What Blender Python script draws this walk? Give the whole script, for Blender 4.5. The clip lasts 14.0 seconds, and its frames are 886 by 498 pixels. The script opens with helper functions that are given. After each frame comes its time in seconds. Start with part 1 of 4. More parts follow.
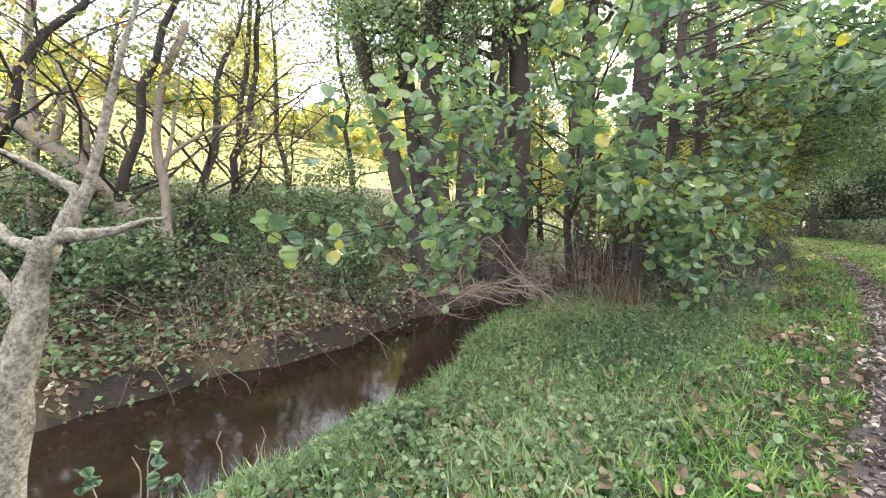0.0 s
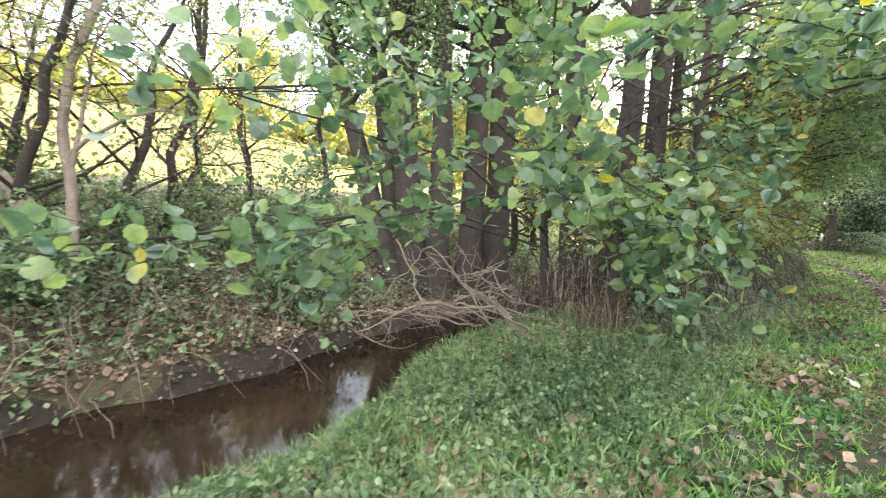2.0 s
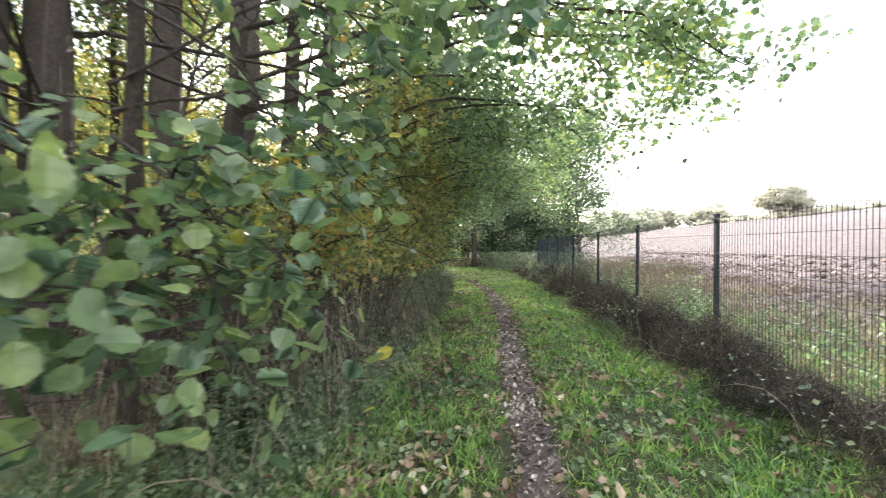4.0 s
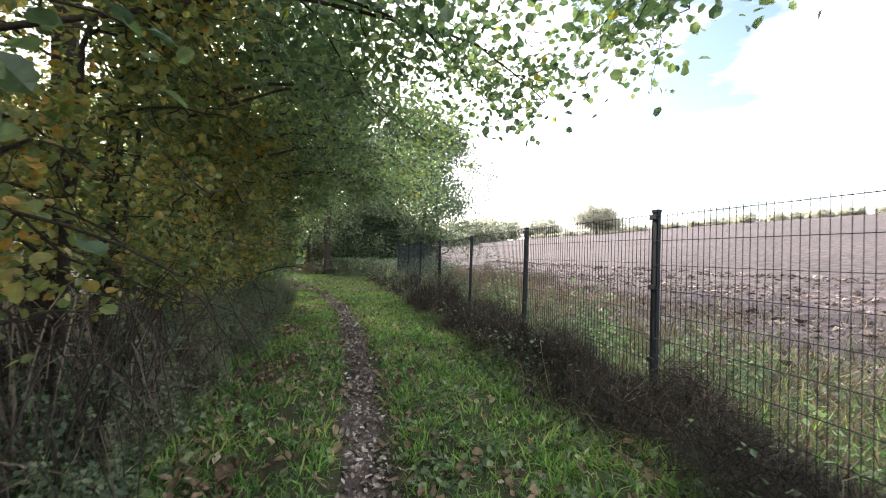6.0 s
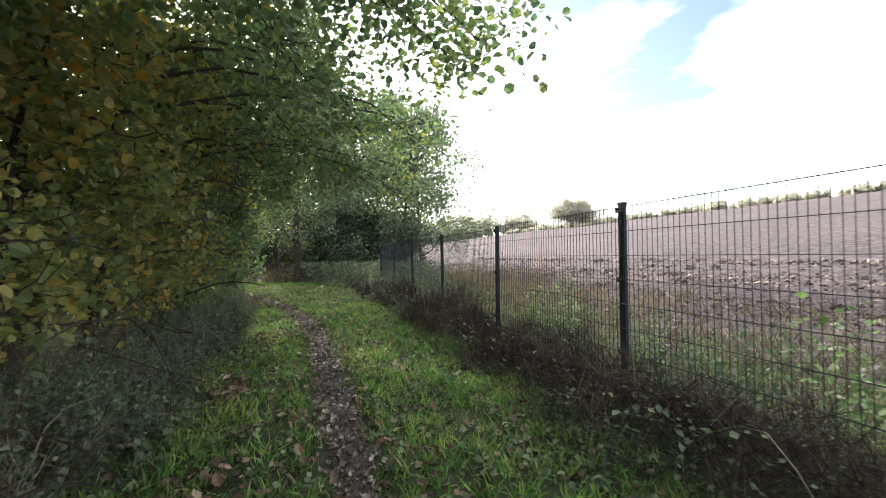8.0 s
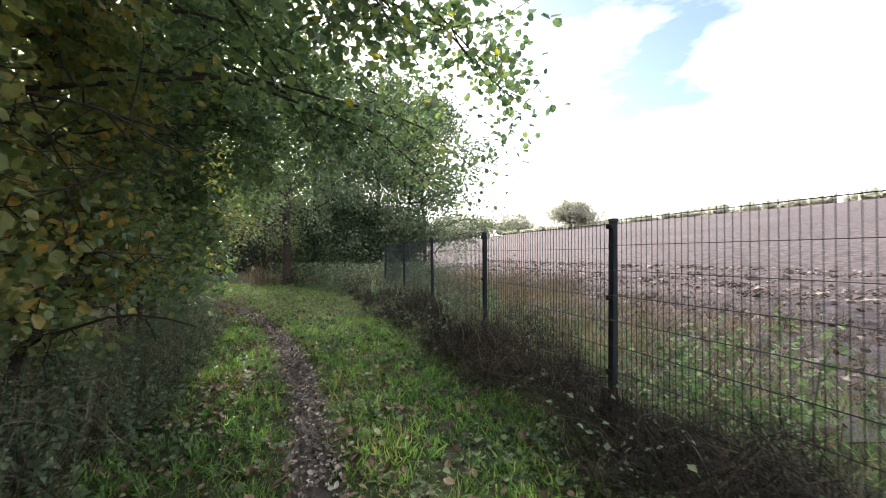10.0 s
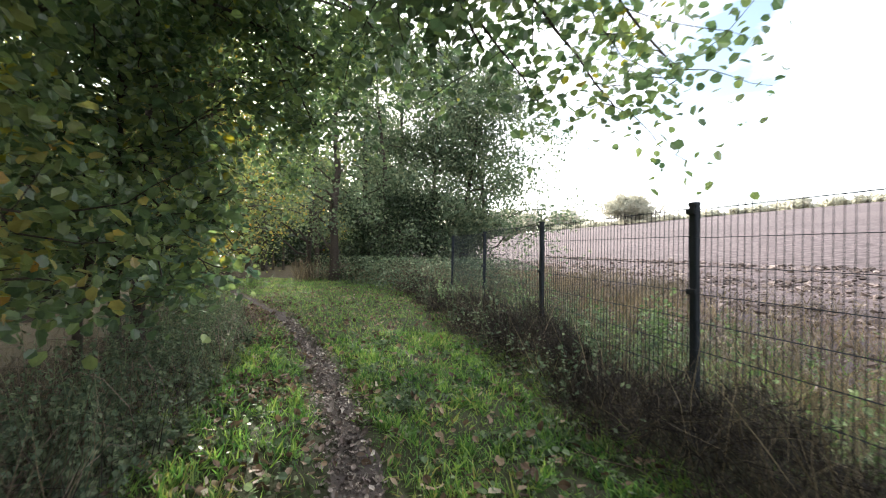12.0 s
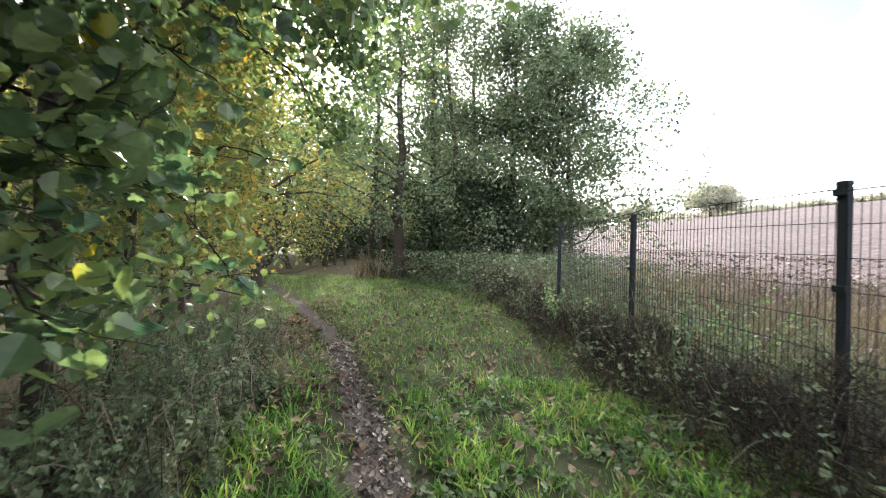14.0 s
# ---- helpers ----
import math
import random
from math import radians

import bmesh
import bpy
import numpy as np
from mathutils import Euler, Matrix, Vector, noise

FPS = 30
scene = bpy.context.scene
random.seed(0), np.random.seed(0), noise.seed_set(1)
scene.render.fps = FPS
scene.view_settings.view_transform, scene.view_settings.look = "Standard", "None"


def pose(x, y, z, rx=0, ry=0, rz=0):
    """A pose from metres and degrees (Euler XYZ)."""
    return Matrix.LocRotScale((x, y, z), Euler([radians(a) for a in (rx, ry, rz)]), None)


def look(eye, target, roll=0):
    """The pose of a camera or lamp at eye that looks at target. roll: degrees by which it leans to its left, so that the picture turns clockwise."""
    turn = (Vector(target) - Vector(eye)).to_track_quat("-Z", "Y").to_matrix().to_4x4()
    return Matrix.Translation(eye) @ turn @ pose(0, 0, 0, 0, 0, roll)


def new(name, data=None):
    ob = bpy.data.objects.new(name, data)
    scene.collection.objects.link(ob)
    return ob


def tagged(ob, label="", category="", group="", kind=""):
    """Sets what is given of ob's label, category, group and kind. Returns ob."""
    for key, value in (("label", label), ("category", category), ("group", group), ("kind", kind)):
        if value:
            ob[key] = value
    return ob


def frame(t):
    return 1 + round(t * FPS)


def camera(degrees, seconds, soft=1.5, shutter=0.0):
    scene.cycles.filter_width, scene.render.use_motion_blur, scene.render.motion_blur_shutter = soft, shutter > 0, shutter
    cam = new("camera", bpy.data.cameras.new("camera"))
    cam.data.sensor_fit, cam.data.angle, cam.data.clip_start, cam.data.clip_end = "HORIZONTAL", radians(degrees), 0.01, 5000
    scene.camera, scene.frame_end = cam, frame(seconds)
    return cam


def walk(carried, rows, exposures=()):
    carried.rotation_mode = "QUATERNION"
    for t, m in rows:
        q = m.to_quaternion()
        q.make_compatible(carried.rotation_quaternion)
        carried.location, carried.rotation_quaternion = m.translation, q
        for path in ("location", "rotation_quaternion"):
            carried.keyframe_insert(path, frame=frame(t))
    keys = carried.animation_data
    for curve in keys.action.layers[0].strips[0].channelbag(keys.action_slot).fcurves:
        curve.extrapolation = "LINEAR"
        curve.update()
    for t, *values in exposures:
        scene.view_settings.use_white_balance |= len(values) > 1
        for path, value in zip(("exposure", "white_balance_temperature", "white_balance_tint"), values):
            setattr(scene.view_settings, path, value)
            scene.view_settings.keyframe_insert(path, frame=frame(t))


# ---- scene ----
cam = camera(92.4, 14.0, soft=1.0, shutter=0.25)
PATH = [
    (0.0, pose(-0.436, 1.475, 1.28, 85.503, -0.051, 41.001)),
    (0.5, pose(-0.52, 1.601, 1.276, 86.005, -0.56, 41.141)),
    (1.0, pose(-0.561, 1.791, 1.275, 85.907, -0.564, 42.942)),
    (1.5, pose(-0.469, 2.159, 1.269, 86.123, -1.248, 44.293)),
    (2.0, pose(-0.432, 2.631, 1.253, 86.523, -0.744, 42.435)),
    (2.5, pose(-0.346, 3.18, 1.267, 90.661, -0.737, 35.899)),
    (3.0, pose(-0.281, 3.776, 1.295, 90.475, -2.91, 28.716)),
    (3.5, pose(-0.273, 4.431, 1.364, 90.276, 0.425, 17.227)),
    (4.0, pose(-0.098, 5.08, 1.351, 89.767, -0.299, 4.832)),
    (6.5, pose(0.091, 7.868, 1.311, 91.216, -0.0, -15.995)),
    (7.0, pose(0.108, 8.506, 1.305, 91.235, 2.621, -16.556)),
    (7.5, pose(0.144, 9.189, 1.312, 90.893, 1.608, -16.881)),
    (10.0, pose(0.275, 12.424, 1.43, 90.804, -0.137, -18.27)),
    (10.5, pose(0.339, 13.116, 1.425, 91.661, -0.287, -17.995)),
    (11.0, pose(0.295, 13.832, 1.416, 91.976, -0.432, -16.093)),
    (11.5, pose(0.276, 14.472, 1.4, 89.834, -0.224, -13.81)),
    (12.0, pose(0.216, 15.182, 1.372, 90.123, -0.865, -12.366)),
    (12.5, pose(0.228, 15.9, 1.352, 89.864, -0.748, -10.3)),
    (13.0, pose(0.178, 16.555, 1.366, 89.415, -1.263, -7.733)),
    (13.5, pose(0.117, 17.215, 1.375, 89.042, -0.683, -5.667)),
    (14.0, pose(0.067, 17.923, 1.35, 89.209, -0.89, -4.161)),
]
walk(cam, PATH, [(0.0, 1.95), (1.5, 2.05), (2.5, 2.25), (3.0, 2.25), (3.5, 2.05), (4.0, 1.8), (6.5, 1.0), (7.5, 0.98), (11.0, 0.9), (12.5, 1.3), (14.0, 1.4)])

# ---- world, sun, exposure ----
SUN_YAW, SUN_EL = 8.0, 24.5
sunlight = bpy.data.lights.new("sun", "SUN")
sunlight.energy, sunlight.angle, sunlight.color = 5.0, radians(0.6), (1.0, 0.93, 0.8)
sun = new("sun", sunlight)
sun_way = Vector((-math.sin(radians(SUN_YAW)) * math.cos(radians(SUN_EL)), math.cos(radians(SUN_YAW)) * math.cos(radians(SUN_EL)), math.sin(radians(SUN_EL))))
sun.matrix_world = look(tuple(sun_way * 100), (0, 0, 0))

world = bpy.data.worlds.new("world")
scene.world = world
world.use_nodes = True
wn, wl = world.node_tree.nodes, world.node_tree.links
sky = wn.new("ShaderNodeTexSky")
sky.sky_type, sky.sun_disc = "NISHITA", False
sky.sun_elevation, sky.sun_rotation = radians(SUN_EL), radians(-SUN_YAW)
sky.air_density, sky.dust_density = 1.0, 1.5
tc = wn.new("ShaderNodeTexCoord")
stretch = wn.new("ShaderNodeMapping")
stretch.inputs["Scale"].default_value = (1.0, 1.0, 2.6)
cloud = wn.new("ShaderNodeTexNoise")
cloud.inputs["Scale"].default_value, cloud.inputs["Detail"].default_value = 2.1, 7
cloud.inputs["Roughness"].default_value = 0.55
edge = wn.new("ShaderNodeMapRange")
edge.inputs["From Min"].default_value, edge.inputs["From Max"].default_value = 0.345, 0.6
mixsky = wn.new("ShaderNodeMix")
mixsky.data_type = "RGBA"
mixsky.inputs["B"].default_value = (13.5, 13.4, 13.7, 1)
wl.new(tc.outputs["Generated"], stretch.inputs["Vector"])
wl.new(stretch.outputs["Vector"], cloud.inputs["Vector"])
wl.new(cloud.outputs["Fac"], edge.inputs["Value"])
wl.new(edge.outputs["Result"], mixsky.inputs["Factor"])
wl.new(sky.outputs["Color"], mixsky.inputs["A"])
wl.new(mixsky.outputs["Result"], wn["Background"].inputs["Color"])
wn["Background"].inputs["Strength"].default_value = 0.15


# ---- materials ----
def ramp(nt, fac, stops):
    n = nt.nodes.new("ShaderNodeValToRGB")
    els = n.color_ramp.elements
    while len(els) < len(stops):
        els.new(0.5)
    for e, (p, c) in zip(els, stops):
        e.position, e.color = p, (*c, 1)
    nt.links.new(fac, n.inputs["Fac"])
    return n.outputs["Color"]


def noise_tex(nt, scale, detail=5, rough=0.6, coord=None):
    n = nt.nodes.new("ShaderNodeTexNoise")
    n.inputs["Scale"].default_value, n.inputs["Detail"].default_value, n.inputs["Roughness"].default_value = scale, detail, rough
    if coord is not None:
        nt.links.new(coord, n.inputs["Vector"])
    return n.outputs["Fac"]


def mix(nt, a, b, f, mode="MIX"):
    n = nt.nodes.new("ShaderNodeMix")
    n.data_type, n.blend_type = "RGBA", mode
    if isinstance(f, float):
        n.inputs["Factor"].default_value = f
    else:
        nt.links.new(f, n.inputs["Factor"])
    nt.links.new(a, n.inputs["A"]), nt.links.new(b, n.inputs["B"])
    return n.outputs["Result"]


def surface(name, coarse, fine, rough=0.9, scales=(1.5, 30.0), bump=0.3, bump_dist=0.02, metal=0.0, spec=0.3):
    """A two-scale noise material: coarse and fine are ramps of (position, colour)."""
    m = bpy.data.materials.new(name)
    m.use_nodes = True
    nt = m.node_tree
    bsdf = nt.nodes["Principled BSDF"]
    pos = nt.nodes.new("ShaderNodeNewGeometry").outputs["Position"]
    a = ramp(nt, noise_tex(nt, scales[0], 6, 0.62, pos), coarse)
    b = ramp(nt, noise_tex(nt, scales[1], 6, 0.65, pos), fine)
    nt.links.new(mix(nt, a, b, 0.5), bsdf.inputs["Base Color"])
    bsdf.inputs["Roughness"].default_value, bsdf.inputs["Metallic"].default_value = rough, metal
    bsdf.inputs["Specular IOR Level"].default_value = spec
    bp = nt.nodes.new("ShaderNodeBump")
    bp.inputs["Strength"].default_value, bp.inputs["Distance"].default_value = min(1.0, bump * 1.2), bump_dist
    nt.links.new(noise_tex(nt, scales[1] * 1.6, 8, 0.7, pos), bp.inputs["Height"])
    nt.links.new(bp.outputs["Normal"], bsdf.inputs["Normal"])
    return m


def foliage(name, stops, rough=0.5, glow=0.45, island=True, spec=0.4):
    """Leaf or blade: colour by piece, light passing through the blade."""
    m = bpy.data.materials.new(name)
    m.use_nodes = True
    nt = m.node_tree
    bsdf, out = nt.nodes["Principled BSDF"], nt.nodes["Material Output"]
    geo = nt.nodes.new("ShaderNodeNewGeometry")
    pick = geo.outputs["Random Per Island"] if island else nt.nodes.new("ShaderNodeObjectInfo").outputs["Random"]
    drift = nt.nodes.new("ShaderNodeMapRange")
    drift.inputs["From Min"].default_value, drift.inputs["From Max"].default_value = 0.3, 0.7
    drift.inputs["To Min"].default_value, drift.inputs["To Max"].default_value = -0.28, 0.16
    nt.links.new(noise_tex(nt, 0.9, 3, 0.55, geo.outputs["Position"]), drift.inputs["Value"])
    total = nt.nodes.new("ShaderNodeMath")
    total.operation, total.use_clamp = "ADD", True
    nt.links.new(pick, total.inputs[0]), nt.links.new(drift.outputs["Result"], total.inputs[1])
    col = ramp(nt, total.outputs["Value"], stops)
    blotch = ramp(nt, noise_tex(nt, 14.0, 4, 0.6, geo.outputs["Position"]), [(0.3, (0.62, 0.62, 0.6)), (0.7, (1.15, 1.15, 1.05))])
    col = mix(nt, col, blotch, 1.0, "MULTIPLY")
    nt.links.new(col, bsdf.inputs["Base Color"])
    bsdf.inputs["Roughness"].default_value, bsdf.inputs["Specular IOR Level"].default_value = rough, spec
    tr = nt.nodes.new("ShaderNodeBsdfTranslucent")
    bright = nt.nodes.new("ShaderNodeHueSaturation")
    bright.inputs["Saturation"].default_value, bright.inputs["Value"].default_value = 1.15, 1.5
    nt.links.new(col, bright.inputs["Color"]), nt.links.new(bright.outputs["Color"], tr.inputs["Color"])
    mx = nt.nodes.new("ShaderNodeMixShader")
    mx.inputs["Fac"].default_value = glow
    nt.links.new(bsdf.outputs["BSDF"], mx.inputs[1]), nt.links.new(tr.outputs["BSDF"], mx.inputs[2])
    nt.links.new(mx.outputs["Shader"], out.inputs["Surface"])
    return m


M_SOIL = surface("verge_soil", [(0.35, (0.022, 0.026, 0.011)), (0.6, (0.04, 0.055, 0.018))], [(0.35, (0.022, 0.018, 0.012)), (0.65, (0.05, 0.055, 0.022))], 0.95, (0.9, 40), 0.6)
M_MUD = surface("bank_mud", [(0.3, (0.022, 0.017, 0.013)), (0.7, (0.055, 0.042, 0.032))], [(0.35, (0.024, 0.018, 0.013)), (0.7, (0.085, 0.066, 0.05))], 0.7, (2.5, 45), 0.8, 0.04)
M_LITTER = surface("woodland_floor", [(0.3, (0.04, 0.045, 0.02)), (0.7, (0.09, 0.07, 0.045))], [(0.35, (0.05, 0.045, 0.025)), (0.7, (0.15, 0.11, 0.07))], 0.95, (1.8, 35), 0.8, 0.03)
M_FIELD = surface("ploughed_field", [(0.3, (0.06, 0.046, 0.048)), (0.7, (0.15, 0.116, 0.122))], [(0.42, (0.035, 0.027, 0.028)), (0.6, (0.19, 0.15, 0.158))], 0.95, (0.07, 3.5), 0.8, 0.1)
M_MEADOW = surface("meadow", [(0.3, (0.13, 0.14, 0.035)), (0.7, (0.26, 0.22, 0.06))], [(0.35, (0.11, 0.12, 0.03)), (0.7, (0.26, 0.21, 0.065))], 0.95, (0.3, 8), 0.4)
M_TRAIL = surface("worn_path", [(0.3, (0.045, 0.036, 0.032)), (0.7, (0.095, 0.078, 0.072))], [(0.35, (0.03, 0.024, 0.022)), (0.65, (0.15, 0.122, 0.115))], 0.9, (3, 60), 0.9, 0.02)
M_STEEL = surface("powder_coated_steel", [(0.3, (0.01, 0.014, 0.02)), (0.7, (0.018, 0.024, 0.032))], [(0.35, (0.01, 0.013, 0.018)), (0.7, (0.026, 0.032, 0.042))], 0.7, (4, 90), 0.1, 0.002, 0.0, 0.2)
M_BARK = surface("alder_bark", [(0.3, (0.035, 0.028, 0.023)), (0.7, (0.075, 0.06, 0.05))], [(0.35, (0.022, 0.018, 0.015)), (0.7, (0.11, 0.09, 0.075))], 0.95, (3, 38), 1.0, 0.03)
M_PALEBARK = surface("lichen_bark", [(0.38, (0.13, 0.11, 0.075)), (0.62, (0.36, 0.33, 0.25))], [(0.4, (0.07, 0.06, 0.045)), (0.62, (0.5, 0.47, 0.39))], 0.95, (14, 45), 1.0, 0.03)
M_DEADWOOD = surface("dead_twig", [(0.3, (0.13, 0.1, 0.075)), (0.7, (0.26, 0.21, 0.165))], [(0.35, (0.09, 0.068, 0.05)), (0.7, (0.36, 0.3, 0.245))], 0.9, (6, 60), 0.6, 0.005)
M_WEATHERED = surface("weathered_post", [(0.3, (0.05, 0.04, 0.033)), (0.7, (0.1, 0.085, 0.07))], [(0.35, (0.04, 0.033, 0.028)), (0.7, (0.14, 0.115, 0.095))], 0.9, (4, 50), 0.6, 0.01)
G1, G2, G3, YL = (0.075, 0.125, 0.07), (0.145, 0.21, 0.105), (0.22, 0.28, 0.11), (0.34, 0.32, 0.07)
M_LEAF = foliage("alder_leaf", [(0.0, G1), (0.5, G2), (0.97, G3), (1.0, YL)], 0.32, 0.46, spec=0.6)
M_LEAF_ONE = foliage("broad_alder_leaf", [(0.0, (0.06, 0.115, 0.075)), (0.5, (0.095, 0.17, 0.105)), (0.92, (0.13, 0.22, 0.1)), (1.0, (0.22, 0.29, 0.07))], 0.3, 0.36, False, 0.8)


def veined(m, count=7.0):
    """Side veins slanting out from the midrib, in the leaf's own frame, one unit long."""
    nt = m.node_tree
    bsdf = nt.nodes["Principled BSDF"]
    sep = nt.nodes.new("ShaderNodeSeparateXYZ")
    nt.links.new(nt.nodes.new("ShaderNodeTexCoord").outputs["Object"], sep.inputs["Vector"])

    def calc(op, a, b=None):
        n = nt.nodes.new("ShaderNodeMath")
        n.operation = op
        for i, v in enumerate((a, b)):
            if v is None:
                continue
            if isinstance(v, float):
                n.inputs[i].default_value = v
            else:
                nt.links.new(v, n.inputs[i])
        return n.outputs["Value"]

    ax = calc("ABSOLUTE", sep.outputs["X"])
    slant = calc("SUBTRACT", sep.outputs["Y"], calc("MULTIPLY", ax, 0.75))
    saw = calc("ABSOLUTE", calc("SUBTRACT", calc("FRACT", calc("MULTIPLY", slant, count)), 0.5))
    side = calc("SUBTRACT", 1.0, calc("MINIMUM", calc("MULTIPLY", saw, 7.0), 1.0))
    rib = calc("SUBTRACT", 1.0, calc("MINIMUM", calc("MULTIPLY", ax, 35.0), 1.0))
    vein = calc("MAXIMUM", side, rib)
    base = bsdf.inputs["Base Color"].links[0].from_socket
    pale = nt.nodes.new("ShaderNodeRGB")
    pale.outputs[0].default_value = (0.3, 0.38, 0.2, 1)
    nt.links.new(mix(nt, base, pale.outputs[0], calc("MULTIPLY", vein, 0.4)), bsdf.inputs["Base Color"])
    bp = nt.nodes.new("ShaderNodeBump")
    bp.inputs["Strength"].default_value, bp.inputs["Distance"].default_value = 0.7, 0.004
    bp.invert = True
    nt.links.new(vein, bp.inputs["Height"])
    nt.links.new(bp.outputs["Normal"], bsdf.inputs["Normal"])


veined(M_LEAF_ONE)
M_LEAF_AUT = foliage("autumn_leaf", [(0.0, (0.1, 0.145, 0.065)), (0.4, (0.2, 0.24, 0.1)), (0.7, (0.29, 0.29, 0.11)), (0.9, (0.36, 0.28, 0.1)), (1.0, (0.42, 0.25, 0.08))], 0.36, 0.5)
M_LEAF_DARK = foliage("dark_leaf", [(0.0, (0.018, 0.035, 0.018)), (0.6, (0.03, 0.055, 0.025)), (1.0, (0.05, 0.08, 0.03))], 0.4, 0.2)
M_LEAF_GREY = foliage("greygreen_leaf", [(0.0, (0.085, 0.125, 0.085)), (0.6, (0.15, 0.195, 0.125)), (1.0, (0.24, 0.275, 0.18))], 0.65, 0.35, spec=0.2)
M_LEAF_YEL = foliage("sunny_leaf", [(0.0, (0.19, 0.21, 0.07)), (0.5, (0.32, 0.3, 0.1)), (1.0, (0.46, 0.4, 0.14))], 0.5, 0.5)
M_GRASS = foliage("grass_blade", [(0.0, (0.06, 0.14, 0.045)), (0.45, (0.145, 0.265, 0.08)), (0.85, (0.28, 0.39, 0.12)), (1.0, (0.38, 0.36, 0.15))], 0.4, 0.5)
M_BANKGRASS = foliage("bank_grass_blade", [(0.0, (0.09, 0.16, 0.06)), (0.5, (0.19, 0.28, 0.12)), (0.85, (0.32, 0.4, 0.22)), (1.0, (0.42, 0.4, 0.25))], 0.4, 0.42)
M_DRY = foliage("dry_grass_blade", [(0.0, (0.075, 0.062, 0.043)), (0.6, (0.16, 0.132, 0.092)), (1.0, (0.34, 0.285, 0.2))], 0.7, 0.25)
M_STRAW = foliage("straw_blade", [(0.0, (0.16, 0.105, 0.06)), (0.6, (0.28, 0.2, 0.115)), (1.0, (0.4, 0.31, 0.18))], 0.7, 0.35)
# brown withered blades, near black with the shade inside the heaps in the colour
M_DRYSHADE = foliage("shaded_withered_blade", [(0.0, (0.01, 0.008, 0.007)), (0.65, (0.028, 0.022, 0.018)), (1.0, (0.12, 0.095, 0.07))], 0.8, 0.15)
M_FALLEN = foliage("fallen_leaf", [(0.0, (0.06, 0.038, 0.026)), (0.4, (0.14, 0.095, 0.068)), (0.75, (0.25, 0.18, 0.13)), (0.95, (0.34, 0.26, 0.19)), (1.0, (0.48, 0.42, 0.35))], 0.6, 0.15, spec=0.25)
M_PATHLEAF = foliage("trodden_leaf", [(0.0, (0.05, 0.037, 0.034)), (0.4, (0.14, 0.108, 0.1)), (0.75, (0.29, 0.24, 0.23)), (1.0, (0.56, 0.51, 0.49))], 0.5, 0.1, spec=0.3)
M_PEBBLE = foliage("path_pebble", [(0.0, (0.1, 0.09, 0.08)), (0.6, (0.22, 0.2, 0.18)), (1.0, (0.42, 0.38, 0.34))], 0.8, 0.0)
M_CLOD = foliage("soil_clod", [(0.0, (0.06, 0.046, 0.045)), (0.6, (0.17, 0.13, 0.125)), (1.0, (0.4, 0.33, 0.32))], 0.95, 0.0)
# distance haze is put into this colour: paler and greyer than the leaves
M_FAR_HAZED = foliage("far_leaf_hazed", [(0.0, (0.32, 0.33, 0.3)), (0.6, (0.4, 0.39, 0.35)), (1.0, (0.46, 0.44, 0.38))], 0.7, 0.65)
M_HERB = foliage("bank_herb_leaf", [(0.0, (0.05, 0.085, 0.045)), (0.5, (0.12, 0.175, 0.09)), (0.9, (0.23, 0.3, 0.17)), (1.0, (0.2, 0.16, 0.09))], 0.5, 0.35, spec=0.3)

M_WATER = bpy.data.materials.new("peaty_water")
M_WATER.use_nodes = True
wnt = M_WATER.node_tree
wb = wnt.nodes["Principled BSDF"]
wb.inputs["Roughness"].default_value, wb.inputs["IOR"].default_value = 0.025, 1.33
wpos = wnt.nodes.new("ShaderNodeNewGeometry").outputs["Position"]
wnt.links.new(ramp(wnt, noise_tex(wnt, 1.2, 5, 0.6, wpos), [(0.3, (0.008, 0.005, 0.003)), (0.7, (0.02, 0.012, 0.008))]), wb.inputs["Base Color"])
wbump = wnt.nodes.new("ShaderNodeBump")
wbump.inputs["Strength"].default_value, wbump.inputs["Distance"].default_value = 0.1, 0.015
wnt.links.new(noise_tex(wnt, 9.0, 4, 0.55, wpos), wbump.inputs["Height"])
wnt.links.new(wbump.outputs["Normal"], wb.inputs["Normal"])


# ---- mesh helpers ----
rng = np.random.default_rng(7)


def np_mesh(name, V, F, mats, smooth=False, slots=None):
    V, F = np.asarray(V, dtype=np.float32), np.asarray(F, dtype=np.int32)
    me = bpy.data.meshes.new(name)
    me.vertices.add(len(V))
    me.vertices.foreach_set("co", V.ravel())
    k = F.shape[1]
    me.loops.add(F.size)
    me.loops.foreach_set("vertex_index", F.ravel())
    me.polygons.add(len(F))
    me.polygons.foreach_set("loop_start", np.arange(0, F.size, k, dtype=np.int32))
    for m in mats if isinstance(mats, (list, tuple)) else [mats]:
        me.materials.append(m)
    if slots is not None:
        me.polygons.foreach_set("material_index", np.asarray(slots, dtype=np.int32))
    me.polygons.foreach_set("use_smooth", np.full(len(F), smooth))
    me.update(calc_edges=True)
    return me


def np_part(name, V, F, mats, parent=None, label="", smooth=False, kind=""):
    ob = new(name, np_mesh(name, V, F, mats, smooth))
    if parent is not None:
        ob.parent = parent
    return tagged(ob, label, kind=kind)


def part(name, bm, material, parent, label=""):
    me = bpy.data.meshes.new(name)
    bm.to_mesh(me)
    bm.free()
    me.materials.append(material)
    ob = new(name, me)
    ob.parent = parent
    return tagged(ob, label)


def thing(name, place, label, category, group="", kind=""):
    ob = new(name)
    ob.location = place
    return tagged(ob, label, category, group, kind)


def join(pieces):
    V, F, n = [], [], 0
    for v, f in pieces:
        V.append(v), F.append(np.asarray(f) + n)
        n += len(v)
    return np.vstack(V), np.vstack(F)


